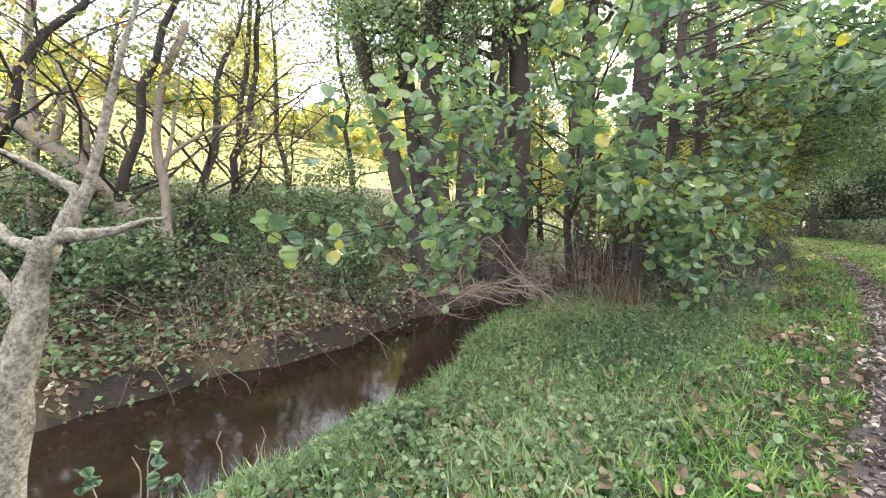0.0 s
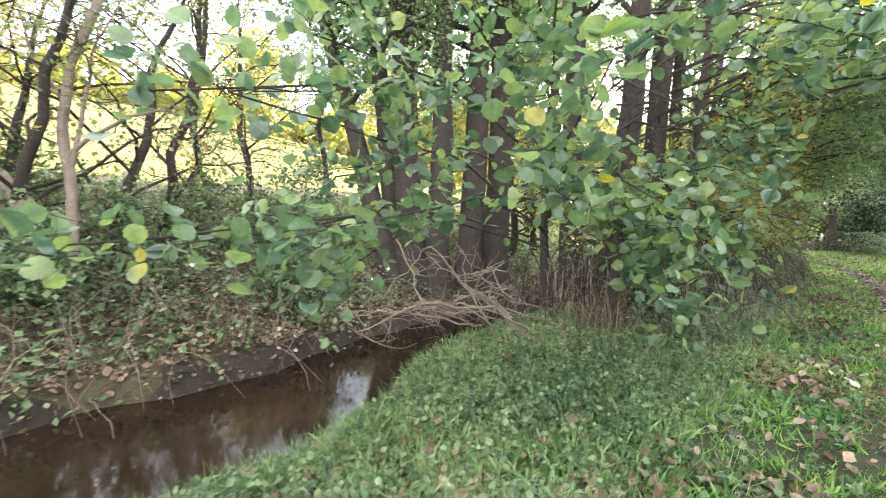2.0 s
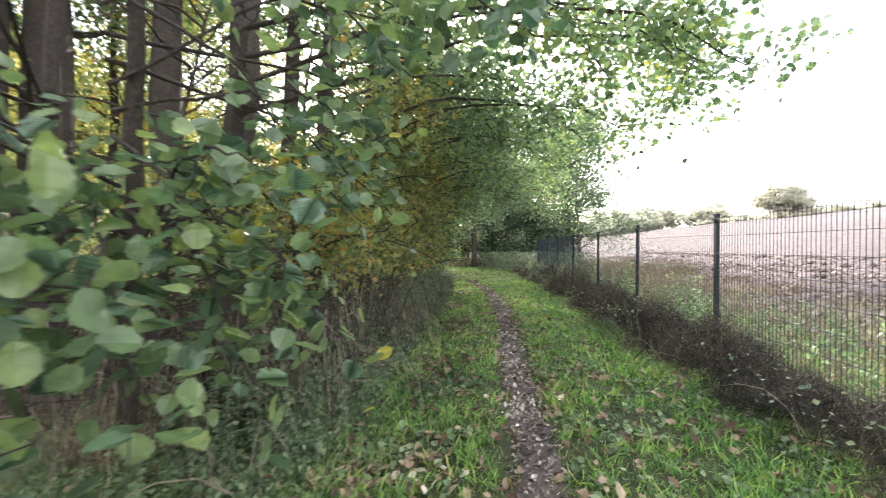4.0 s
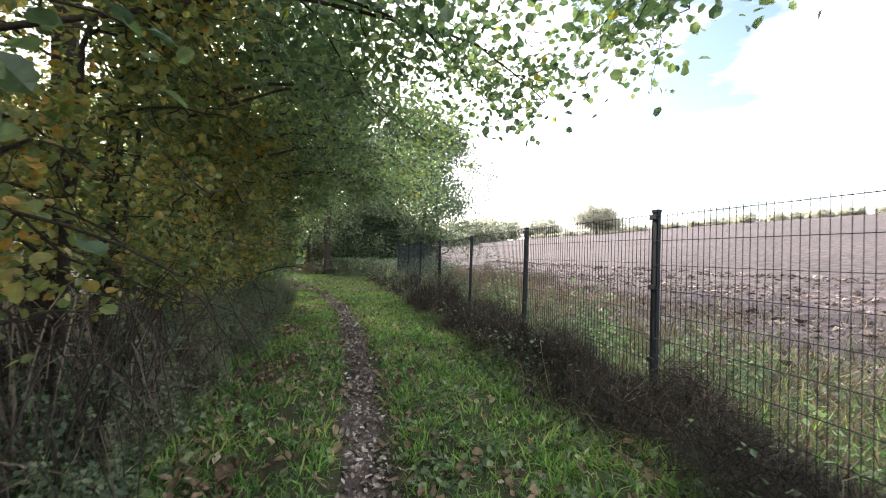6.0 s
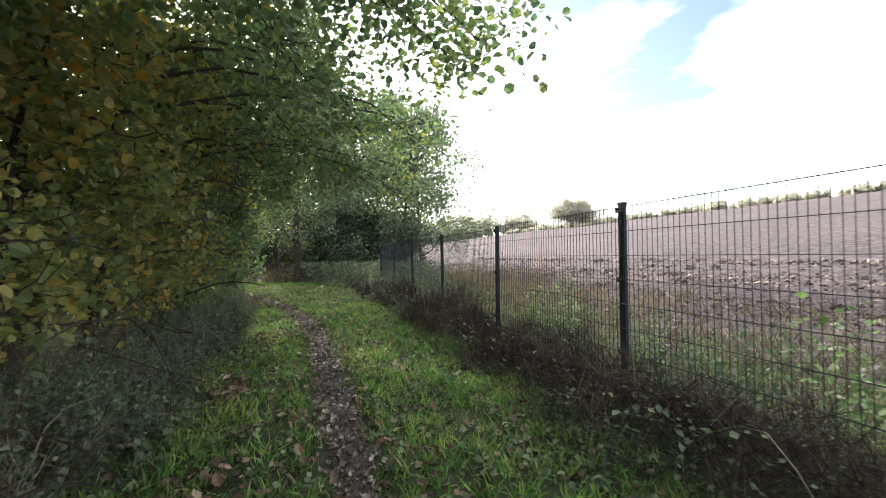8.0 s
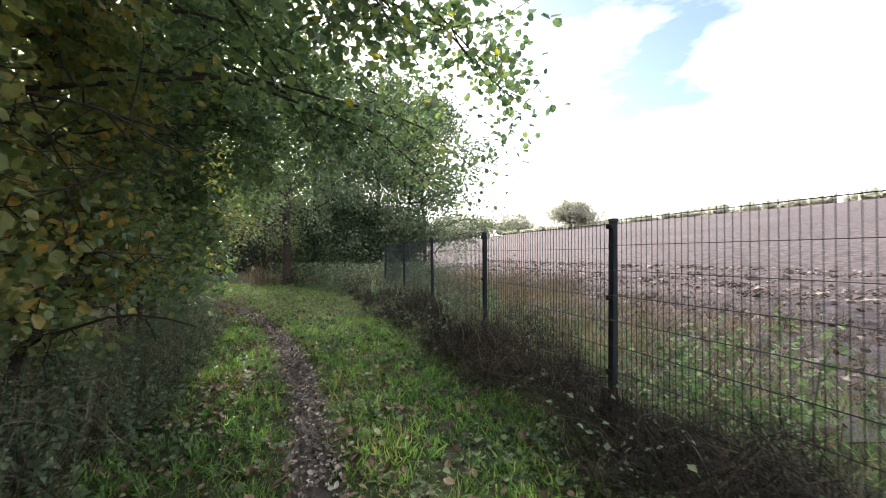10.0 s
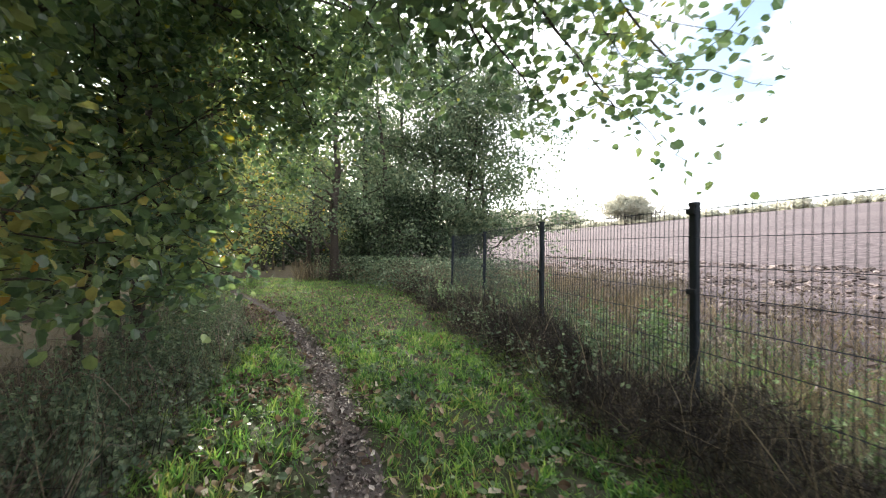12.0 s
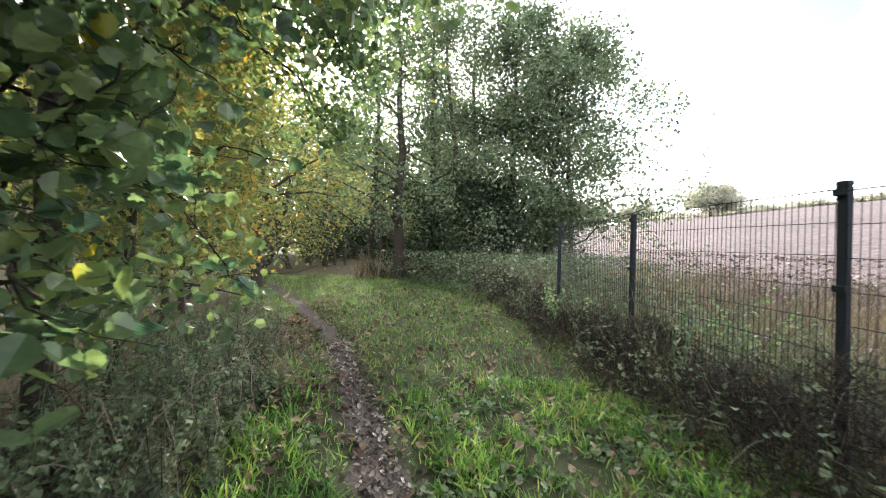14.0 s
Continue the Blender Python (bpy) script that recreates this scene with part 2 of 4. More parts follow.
def tube(P, R, sides=7, wobble=0.0):
    """A tapered, closed tube along points P with radii R; faces are quads."""
    P, R = np.asarray(P, float), np.asarray(R, float)
    n = len(P)
    T = np.gradient(P, axis=0)
    T /= np.linalg.norm(T, axis=1)[:, None] + 1e-9
    ref = np.array([0.3, 0.9, 0.1]) if abs(T[0][2]) > 0.7 else np.array([0, 0, 1.0])
    A = np.cross(T, ref)
    A /= np.linalg.norm(A, axis=1)[:, None] + 1e-9
    B = np.cross(T, A)
    ang = np.arange(sides) * 2 * np.pi / sides
    rr = R[:, None] * (1 + wobble * rng.standard_normal((n, sides)))
    V = P[:, None, :] + rr[..., None] * (np.cos(ang)[None, :, None] * A[:, None, :] + np.sin(ang)[None, :, None] * B[:, None, :])
    F = []
    for i in range(n - 1):
        for j in range(sides):
            F.append((i * sides + j, i * sides + (j + 1) % sides, (i + 1) * sides + (j + 1) % sides, (i + 1) * sides + j))
    for j in range(1, sides - 2, 2):
        F.append(((n - 1) * sides, (n - 1) * sides + j, (n - 1) * sides + j + 1, (n - 1) * sides + j + 2))
    return V.reshape(-1, 3), np.array(F)


def wander(a, b, n, amount, sag=0.0):
    """A wandering line of n points from a to b."""
    t = np.linspace(0, 1, n)
    P = np.outer(1 - t, a) + np.outer(t, b)
    w = np.cumsum(rng.standard_normal((n, 3)), axis=0) * amount
    w -= np.outer(t, w[-1])
    P = P + w
    P[:, 2] += sag * 4 * t * (1 - t)
    P[0] = a
    return P


def scatter(tv, tf, P, S, tilt=0.6, up=None, yaw=None, stretch_z=None):
    """Copies of a template (vertices tv, faces tf) at the points P, turned at random, with sizes S."""
    n, k = len(P), len(tv)
    yaw = rng.uniform(0, 2 * np.pi, n) if yaw is None else yaw
    a, b = rng.normal(0, tilt, n), rng.normal(0, tilt, n)
    if up is not None:
        a = a + up
    cy, sy, ca, sa, cb, sb = np.cos(yaw), np.sin(yaw), np.cos(a), np.sin(a), np.cos(b), np.sin(b)
    Z, O = np.zeros(n), np.ones(n)
    Rz = np.array([[cy, -sy, Z], [sy, cy, Z], [Z, Z, O]]).transpose(2, 0, 1)
    Rx = np.array([[O, Z, Z], [Z, ca, -sa], [Z, sa, ca]]).transpose(2, 0, 1)
    Ry = np.array([[cb, Z, sb], [Z, O, Z], [-sb, Z, cb]]).transpose(2, 0, 1)
    R = Rz @ Rx @ Ry
    T = np.broadcast_to(tv, (n, k, 3)) * np.asarray(S)[:, None, None]
    if stretch_z is not None:
        T = T * np.stack([O, O, stretch_z], 1)[:, None, :]
    V = np.einsum("nij,nkj->nki", R, T) + np.asarray(P)[:, None, :]
    F = (np.arange(n) * k)[:, None, None] + np.asarray(tf)[None]
    return V.reshape(-1, 3), F.reshape(-1, np.asarray(tf).shape[1])


# curled fallen leaf, and a bent broad blade
CURL = (np.array([(0, -0.12, 0.02), (0.3, 0.12, 0.16), (0.4, 0.5, 0.22), (0.2, 0.86, 0.1), (0.03, 1.02, 0.2), (-0.24, 0.82, 0.14), (-0.38, 0.46, 0.14), (-0.27, 0.12, 0.2), (0.02, 0.48, 0.0)]),
        np.array([(8, 0, 1), (8, 1, 2), (8, 2, 3), (8, 3, 4), (8, 4, 5), (8, 5, 6), (8, 6, 7), (8, 7, 0)]))
WIDE = (np.array([(-0.05, 0, 0), (0.05, 0, 0), (0.042, 0.12, 0.6), (-0.042, 0.12, 0.6), (0.0, 0.5, 0.95)]), np.array([(0, 1, 2), (0, 2, 3), (3, 2, 4)]))
# leaf templates, one unit long, stalk at the origin, pointing to +y
LEAF4 = (np.array([(0, 0, 0), (0.42, 0.45, 0.1), (0, 1, -0.06), (-0.42, 0.45, 0.1)]), np.array([(0, 1, 2), (0, 2, 3)]))
LEAF8 = (np.array([(0, 0, 0), (0.36, 0.2, 0.09), (0.46, 0.58, 0.12), (0.22, 0.94, 0.02), (0, 1.0, -0.1), (-0.22, 0.94, 0.02), (-0.46, 0.58, 0.12), (-0.36, 0.2, 0.09), (0, 0.5, 0.0)]),
         np.array([(8, 0, 1), (8, 1, 2), (8, 2, 3), (8, 3, 4), (8, 4, 5), (8, 5, 6), (8, 6, 7), (8, 7, 0)]))
LEAF6 = (np.array([(0, 0, 0), (0.44, 0.32, 0.11), (0.36, 0.8, 0.07), (0, 1, -0.08), (-0.36, 0.8, 0.07), (-0.44, 0.32, 0.11)]), np.array([(0, 1, 2), (0, 2, 3), (0, 3, 4), (0, 4, 5)]))
FINE = (np.array([(-0.009, 0, 0), (0.009, 0, 0), (0.007, 0.1, 0.5), (-0.007, 0.1, 0.5), (0.0, 0.38, 0.95)]), np.array([(0, 1, 2), (0, 2, 3), (3, 2, 4)]))
THIN = (FINE[0] * (0.36, 1.0, 1.0), FINE[1])
FINE1 = (np.array([(-0.01, 0, 0), (0.01, 0, 0), (0.0, 0.3, 0.95)]), np.array([(0, 1, 2)]))
BLADE1 = (np.array([(-0.035, 0, 0), (0.035, 0, 0), (0.0, 0.22, 1.0)]), np.array([(0, 1, 2)]))


# ---- lie of the land ----
def sstep(a, b, x):
    t = np.clip((x - a) / (b - a), 0, 1)
    return t * t * (3 - 2 * t)


TRAIL_Y = [-40, 0, 5, 8, 13, 17, 19, 20.2, 21.3, 23.8, 27, 31, 36, 60]
TRAIL_X = [-0.9, -0.3, 0.0, 0.27, 0.42, 0.33, 0.12, -0.04, -0.28, -0.95, -2.2, -4.1, -7.0, -22]


def trail_x(y):
    return np.interp(y, TRAIL_Y, TRAIL_X)


def stream_x(y):
    return np.interp(y, [-60, 0, 4.2, 6, 7.5, 9, 12, 20, 32, 60], [-4.5, -4.1, -4.05, -4.6, -4.85, -4.7, -4.6, -6.2, -10, -26])


WATER_Z = -0.47


def gz(x, y):
    x, y = np.asarray(x, float), np.asarray(y, float)
    s = x - stream_x(y)
    s = s + 0.07 * np.sin(y * 2.3) + 0.05 * np.sin(y * 5.9 + 1.0)
    s = np.sign(s) * np.clip(np.abs(s) - np.interp(y, [3.2, 6.2], [0.33, -0.05]), 0, None)
    near = -0.42 + 0.3 * sstep(0.72, 1.35, s) + 0.12 * sstep(1.2, 2.8, s)
    far = -0.42 + 0.22 * sstep(0.76, 0.92, -s) + 0.42 * sstep(0.95, 2.2, -s) + 1.35 * sstep(2.0, 6.0, -s) + 0.27 * np.clip(-s - 5.5, 0, 34)
    z = np.where(s > 0, near, far)
    z = z - 0.35 * (1 - sstep(0.6, 0.84, np.abs(s)))
    z = z + 0.13 * np.clip(x - 7, 0, 92) * sstep(4, 16, x)
    z = z + 0.025 * np.sin(x * 2.3 + 1.1 * np.sin(y * 0.9)) * np.sin(y * 1.7 + x) + 0.012 * np.sin(x * 7.1 + y * 2) * np.sin(y * 6.3)
    z = z + 0.06 * np.sin(x * 6.1 + 3 * np.sin(y * 2.7)) * np.sin(y * 7.3 + x * 2) * sstep(0.95, 1.2, -s) * (1 - sstep(2.5, 5, -s))
    z = z - 0.03 * np.exp(-((x - trail_x(y)) / 0.25) ** 2)
    return z


def axis(lo, hi, fine_lo, fine_hi, step, grow=1.12):
    c = list(np.arange(fine_lo, fine_hi, step))
    s, v = step, c[-1]
    while v < hi:
        s *= grow
        v += s
        c.append(v)
    s, v = step, c[0]
    while v > lo:
        s *= grow
        v -= s
        c.insert(0, v)
    return np.array(c)


gx, gy = axis(-900, 900, -8, 5, 0.13), axis(-500, 1500, -1, 32, 0.16)
XX, YY = np.meshgrid(gx, gy)
GV = np.stack([XX, YY, gz(XX, YY)], -1).reshape(-1, 3)
nx, ny = len(gx), len(gy)
ii, jj = np.meshgrid(np.arange(nx - 1), np.arange(ny - 1))
q = (jj * nx + ii).ravel()
GF = np.stack([q, q + 1, q + nx + 1, q + nx], 1)
cx, cy = GV[GF].mean(1)[:, 0], GV[GF].mean(1)[:, 1]
cs = cx - stream_x(cy) + 0.15 * np.sin(cy * 3.1) + 0.1 * np.sin(cy * 7.7 + cx * 3)
slot = np.zeros(len(GF), int)
slot[(np.abs(cs) < 1.15)] = 1
slot[(cs <= -1.15) & (cs > -8)] = 2
slot[cs <= -8] = 4
slot[(cx < -1.5 + 0.3 * np.sin(cy * 2.3)) & (cs > 1.15) & (cy > 6.5)] = 2
slot[(cy > 33) & (cx < 6) & (cx > -12)] = 2
slot[cx > 5.2 + 0.8 * np.sin(cy * 0.7) + 0.4 * np.sin(cy * 2.9)] = 3
ground = new("ground", np_mesh("ground", GV, GF, [M_SOIL, M_MUD, M_LITTER, M_FIELD, M_MEADOW], True, slot))
tagged(ground, "grassy verge, muddy stream banks, woodland floor and bare brown field", "ground", kind="structure")

# the stream
ys = np.concatenate([np.arange(-60, -2, 2.0), np.arange(-2, 14, 0.3), np.arange(14, 60, 2.0)])
ws = np.linspace(-1.25, 1.25, 9)
WV = np.stack([stream_x(ys)[:, None] + ws[None, :], np.repeat(ys[:, None], 9, 1), np.full((len(ys), 9), WATER_Z)], -1).reshape(-1, 3)
WF = np.array([(i * 9 + j, i * 9 + j + 1, i * 9 + j + 10, i * 9 + j + 9) for i in range(len(ys) - 1) for j in range(8)])
water = new("water", np_mesh("water", WV, WF, M_WATER, True))
tagged(water, "dark brown still stream water reflecting the sky", "stream", kind="structure")

# the trodden path
ys = np.arange(-30, 45, 0.07)
ws = np.linspace(-1, 1, 9)
half = 0.135 + 0.025 * np.sin(ys * 1.9) + 0.03 * np.sin(ys * 5.3 + 1) + 0.02 * np.sin(ys * 13)
PX = trail_x(ys)[:, None] + 0.05 * np.sin(ys * 1.1)[:, None] + half[:, None] * ws[None, :]
PY = np.repeat(ys[:, None], 9, 1)
PZ = gz(PX, PY) + 0.014 * (1 - np.abs(ws[None, :]) ** 3) - 0.002 + 0.006 * rng.standard_normal(PX.shape) * (1 - ws[None, :] ** 2)
PF = np.array([(i * 9 + j, i * 9 + j + 1, i * 9 + j + 10, i * 9 + j + 9) for i in range(len(ys) - 1) for j in range(8)])
path_ob = new("path", np_mesh("path", np.stack([PX, PY, PZ], -1).reshape(-1, 3), PF, M_TRAIL, True))
tagged(path_ob, "narrow trodden gravel footpath strewn with fallen leaves", "footpath", kind="structure")


# ---- the fence ----
FX, POST_Y0, BAY, POST_H = 2.663, 0.28, 2.5, 1.73


def box_bm(bm, lo, hi, bevel=0.0):
    r = bmesh.ops.create_cube(bm, size=1, matrix=Matrix.Translation([(a + b) / 2 for a, b in zip(lo, hi)]) @ Matrix.Diagonal([b - a for a, b in zip(lo, hi)] + [1]))
    if bevel:
        es = list({e for v in r["verts"] for e in v.link_edges})
        bmesh.ops.bevel(bm, geom=es, offset=bevel, segments=2, affect="EDGES")


fence = thing("mesh_fence", (FX, POST_Y0, 0), "tall dark steel double-rod mesh fence along a field", "fence")
bm = bmesh.new()
box_bm(bm, (-0.022, -0.032, -0.1), (0.022, 0.032, POST_H), 0.006)
first_post = part("post", bm, M_STEEL, fence, "dark rectangular steel post with cap")
bm = bmesh.new()
box_bm(bm, (-0.026, -0.036, POST_H - 0.012), (0.026, 0.036, POST_H + 0.016), 0.005)
cap_mesh = bpy.data.meshes.new("cap")
bm.to_mesh(cap_mesh), bm.free()
cap_mesh.materials.append(M_STEEL)
bm = bmesh.new()
box_bm(bm, (-0.04, -0.042, -0.02), (-0.016, 0.042, 0.02), 0.004)
clamp_mesh = bpy.data.meshes.new("clamp")
bm.to_mesh(clamp_mesh), bm.free()
clamp_mesh.materials.append(M_STEEL)


def wire_panel():
    """One bay of welded rods: uprights every 5 cm, double crosswires every 20 cm."""
    pieces = []
    top = POST_H - 0.03
    for i in range(49):
        y = 0.05 + i * 0.05
        pieces.append(tube([(-0.028, y, 0.04), (-0.028, y, top + 0.02)], [0.0029] * 2, 4))
    for k in range(9):
        z = top - k * 0.2
        for x in (-0.034, -0.022):
            pieces.append(tube([(x, 0.0, z), (x, BAY, z)], [0.002] * 2, 4))
    V, F = join(pieces)
    return np_mesh("mesh_panel", V, F, M_STEEL)


panel_mesh = wire_panel()
for k in range(-3, 11):
    post = first_post if k == -3 else new("post", first_post.data)
    post.parent = fence
    lean = rng.normal(0, 0.006)
    post.matrix_basis = pose(rng.normal(0, 0.006), k * BAY, float(gz(FX, POST_Y0 + k * BAY)), math.degrees(rng.normal(0, 0.006)), math.degrees(lean))
    c = new("cap", cap_mesh)
    c.parent = post
    for z in (POST_H - 0.05, POST_H - 0.63, POST_H - 1.23):
        c = new("clamp", clamp_mesh)
        c.parent, c.location = post, (0, 0, z)
    if k < 10:
        pn = new("mesh_panel", panel_mesh)
        pn.parent = fence
        pn.location = (0, k * BAY, float(gz(FX, POST_Y0 + k * BAY)))



# ---- trees and shrubs ----
def limb_system(base, height, r0, lean=(0, 0), n_limbs=10, reach=2.0, droop=0.2, low=0.3, aim=None, twigs=6, crook=0.05):
    """Trunk points and radii, limbs, twig points. Places are in the tree's own frame."""
    trunk = wander((0, 0, -0.2), (lean[0], lean[1], height), 12, crook)
    tr = np.interp(np.linspace(0, 1, 12), [0, 0.06, 0.5, 1], [r0 * 1.45, r0, r0 * 0.7, r0 * 0.12])
    limbs, spots = [], []
    for i in range(n_limbs):
        t = low + (0.97 - low) * (i + rng.uniform(0, 1)) / n_limbs
        a = np.array([np.interp(t, np.linspace(0, 1, 12), trunk[:, c]) for c in range(3)])
        ang = rng.uniform(0, 2 * np.pi) if aim is None else rng.normal(aim, 0.7)
        L = reach * (1.15 - 0.75 * t) * rng.uniform(0.7, 1.25)
        b = a + np.array([math.cos(ang) * L, math.sin(ang) * L, L * rng.uniform(0.1, 0.7) * (1 - droop) - droop * L * 0.5])
        P = wander(a, b, 8, 0.03 * L, 0.12 * L)
        limbs.append((P, np.linspace(max(0.012, r0 * 0.38 * (1.1 - t)), 0.005, 8)))
        spots += [p for p in P[3:]]
        for _ in range(twigs):
            j = rng.integers(2, 7)
            e = P[j] + rng.normal(0, 1, 3) * np.array([0.32, 0.32, 0.24]) * L * 0.75
            Q = wander(P[j], e, 6, 0.02 * L, -0.04 * L)
            limbs.append((Q, np.linspace(0.007, 0.002, 6)))
            spots += [p for p in Q[1:]]
    return trunk, tr, limbs, np.array(spots)


PATHROWS = np.array([(-0.45, 1.0), (-0.5, 2.0), (-0.3, 3.2), (0, 5), (0, 8), (0.2, 12), (0.2, 15), (0.05, 18), (-0.1, 19)])


def clear_of_walk(P, keep=0.62, top=2.2):
    """True where a point leaves the walker's way free."""
    px = np.interp(P[:, 1], PATHROWS[:, 1], PATHROWS[:, 0])
    inside = (np.abs(P[:, 0] - px) < keep) & (P[:, 2] < top) & (P[:, 1] > 0.3) & (P[:, 1] < 19.6)
    return ~inside


def tree(name, label, category, base, height, r0, leaf_mat, n_leaves, leaf_size, bark=None, spread=0.16, template=LEAF4, group="", sides=8, keep_above=0.3, cull=None, split=True, wall=0, top=3.9, **kw):
    """A tree or shrub: trunk, limbs, fine twigs and a crown of leaves."""
    bz = float(gz(base[0], base[1]))
    o = np.array([base[0], base[1], bz])
    t = thing(name, tuple(o), label, category, group)
    trunk, tr, limbs, spots = limb_system(o, height, r0, **kw)
    bark = bark or M_BARK
    V, F = tube(trunk, tr, sides, 0.06)
    np_part("trunk", V, F, bark, t, smooth=True)
    fine = []
    for P, R in limbs:
        mid = P + o
        if not clear_of_walk(mid, 0.5).all():
            continue
        if split and len(P) == 8:
            V, F = tube(P, R, 6)
            np_part("limb", V, F, bark, t, smooth=True)
        else:
            fine.append(tube(P, R, 3))
    if fine:
        V, F = join(fine)
        np_part("twig_growth", V, F, bark, t, smooth=True, kind="stuff")
    P = spots[rng.integers(0, len(spots), n_leaves)] + rng.normal(0, spread, (n_leaves, 3))
    if wall:
        wy, wz = rng.uniform(base[1] - 0.9, base[1] + 0.9, wall), rng.uniform(0.8, top, wall)
        lump = 0.5 * np.sin(wy * 2.7 + 1.3 * np.sin(wz * 2.1)) * np.sin(wz * 2.9 + 0.8 * np.sin(wy * 3.9)) + 0.22 * np.sin(wy * 6.7 - wz * 4.1)
        wx = edge_x(wy) - 0.22 + 0.5 * lump - np.abs(rng.normal(0, 0.33, wall))
        clump = np.sin(wy * 5.1 + wz * 2.2) * np.sin(wz * 4.3 - wy * 1.9 + wx * 3.0) + 0.5 * np.sin(wy * 11 + wz * 9)
        Q = np.stack([wx, wy, wz], 1)[clump > -0.1] - o
        P = np.vstack([P, Q])
    W = P + o
    ok = clear_of_walk(W) & (W[:, 2] > gz(W[:, 0], W[:, 1]) + keep_above)
    if cull is not None:
        ok &= cull(W)
    P = P[ok]
    V, F = scatter(*template, P, rng.uniform(0.6, 1.25, len(P)) * leaf_size, 0.75)
    np_part("crown", V, F, leaf_mat, t, kind="stuff")
    return t



# alders on the stream bank, behind the foliage wall
for x, y, h, r, lx, ly in [(-6.5, 8.0, 11, 0.2, -3.4, -0.6), (-6.7, 8.3, 12, 0.2, -1.9, 0.2), (-6.4, 8.3, 12, 0.27, -0.35, 0.1), (-6.0, 8.6, 12, 0.24, 0.1, 0.2), (-5.85, 9.3, 12, 0.27, 0.15, 0.3), (-5.75, 10.0, 12, 0.29, 0.2, 0.2), (-4.0, 10.1, 11, 0.23, 0.1, 0.1),
                           (-3.2, 10.0, 10, 0.23, 0.4, 0.2), (-3.3, 11.6, 10, 0.15, 0.3, 0.2), (-3.4, 13.2, 11, 0.17, 0.5, 0.3), (-3.3, 16.5, 11, 0.16, 0.6, 0.2), (-3.9, 20.0, 11, 0.17, 0.3, 0.0), (-5.5, 24.5, 11, 0.17, 0.3, 0.0)]:
    tree("alder_tree", "tall alder with a dark bare trunk beside the stream", "tree", (x, y), h, r, M_LEAF, 9500 if x < -5 else 5000, 0.09, n_limbs=16 if x < -5 else 13, reach=3.2, low=0.32 if x < -5 else 0.46, lean=(lx, ly), droop=0.12, spread=0.24, group="alders along the stream", sides=10)


# leafy shrubs that wall the path in
def edge_x(y):
    return np.interp(y, [0, 2.4, 3.3, 4.3, 5.6, 7, 9, 14, 19, 21, 24, 27, 30, 34], [-4.2, -3.0, -2.4, -1.5, -1.15, -1.05, -1.0, -0.9, -0.95, -1.15, -1.85, -2.95, -4.4, -7])


def behind_edge(W):
    bulge = 0.4 * np.sin(W[:, 1] * 2.1 + W[:, 2] * 1.7) + 0.22 * np.sin(W[:, 1] * 5.3 - W[:, 2] * 3.1)
    low = np.interp(W[:, 1], [9, 14, 18], [0.95, 0.9, 0.7]) + 0.25 * np.sin(W[:, 1] * 3.3) + 0.15 * np.sin(W[:, 1] * 8.1)
    return (W[:, 0] < edge_x(W[:, 1]) - 0.1 + bulge * 0.8 + np.clip(W[:, 2] - 2.3, 0, 3) * 0.7) & (W[:, 2] > low) & ~((W[:, 1] < 10.4) & (W[:, 2] > 2.1) & (W[:, 0] < -1.25))


for y, dx, h, mat, n, lab in [(8.3, -1.7, 3.4, M_LEAF, 1300, ""), (9.2, -1.2, 3.9, M_LEAF_AUT, 5200, "a"), (10.6, -1.0, 3.6, M_LEAF_AUT, 5200, "a"),
                              (12.0, -1.1, 3.9, M_LEAF_AUT, 5200, "a"), (13.3, -1.0, 3.5, M_LEAF_AUT, 5000, "a"), (14.8, -1.1, 3.8, M_LEAF_AUT, 4600, "a"), (16.3, -1.0, 3.8, M_LEAF_AUT, 5000, "a"), (17.8, -1.2, 3.9, M_LEAF, 5000, ""),
                              (19.6, -1.3, 4.4, M_LEAF, 7600, ""), (21.6, -1.2, 6.2, M_LEAF_AUT, 9600, "a"), (23.6, -1.4, 6.8, M_LEAF_AUT, 9600, "a"), (25.8, -1.5, 7.0, M_LEAF_AUT, 9600, "a"), (28.0, -1.6, 7.0, M_LEAF_AUT, 9000, "a"), (30.5, -1.8, 6.0, M_LEAF_AUT, 7000, "a")]:
    tree("shrub", "dense yellowing shrub overhanging the footpath" if lab else "dense green alder shrub overhanging the footpath", "shrub", (float(edge_x(y)) + dx, y), h, 0.045, mat, n if y < 8.5 else int(n * 1.3), 0.1 if y < 9 else 0.054 if lab and y < 13 else 0.075, spread=0.2,
         template=LEAF8 if y < 12.5 else LEAF6 if y < 20 else LEAF4, group="shrubs along the footpath", n_limbs=22, reach=1.6, low=0.16, droop=0.25, lean=(0.5, 0), twigs=7, sides=6, cull=behind_edge, wall=0 if y < 8.5 else 3600, top=3.9 if y < 19 else 5.4)


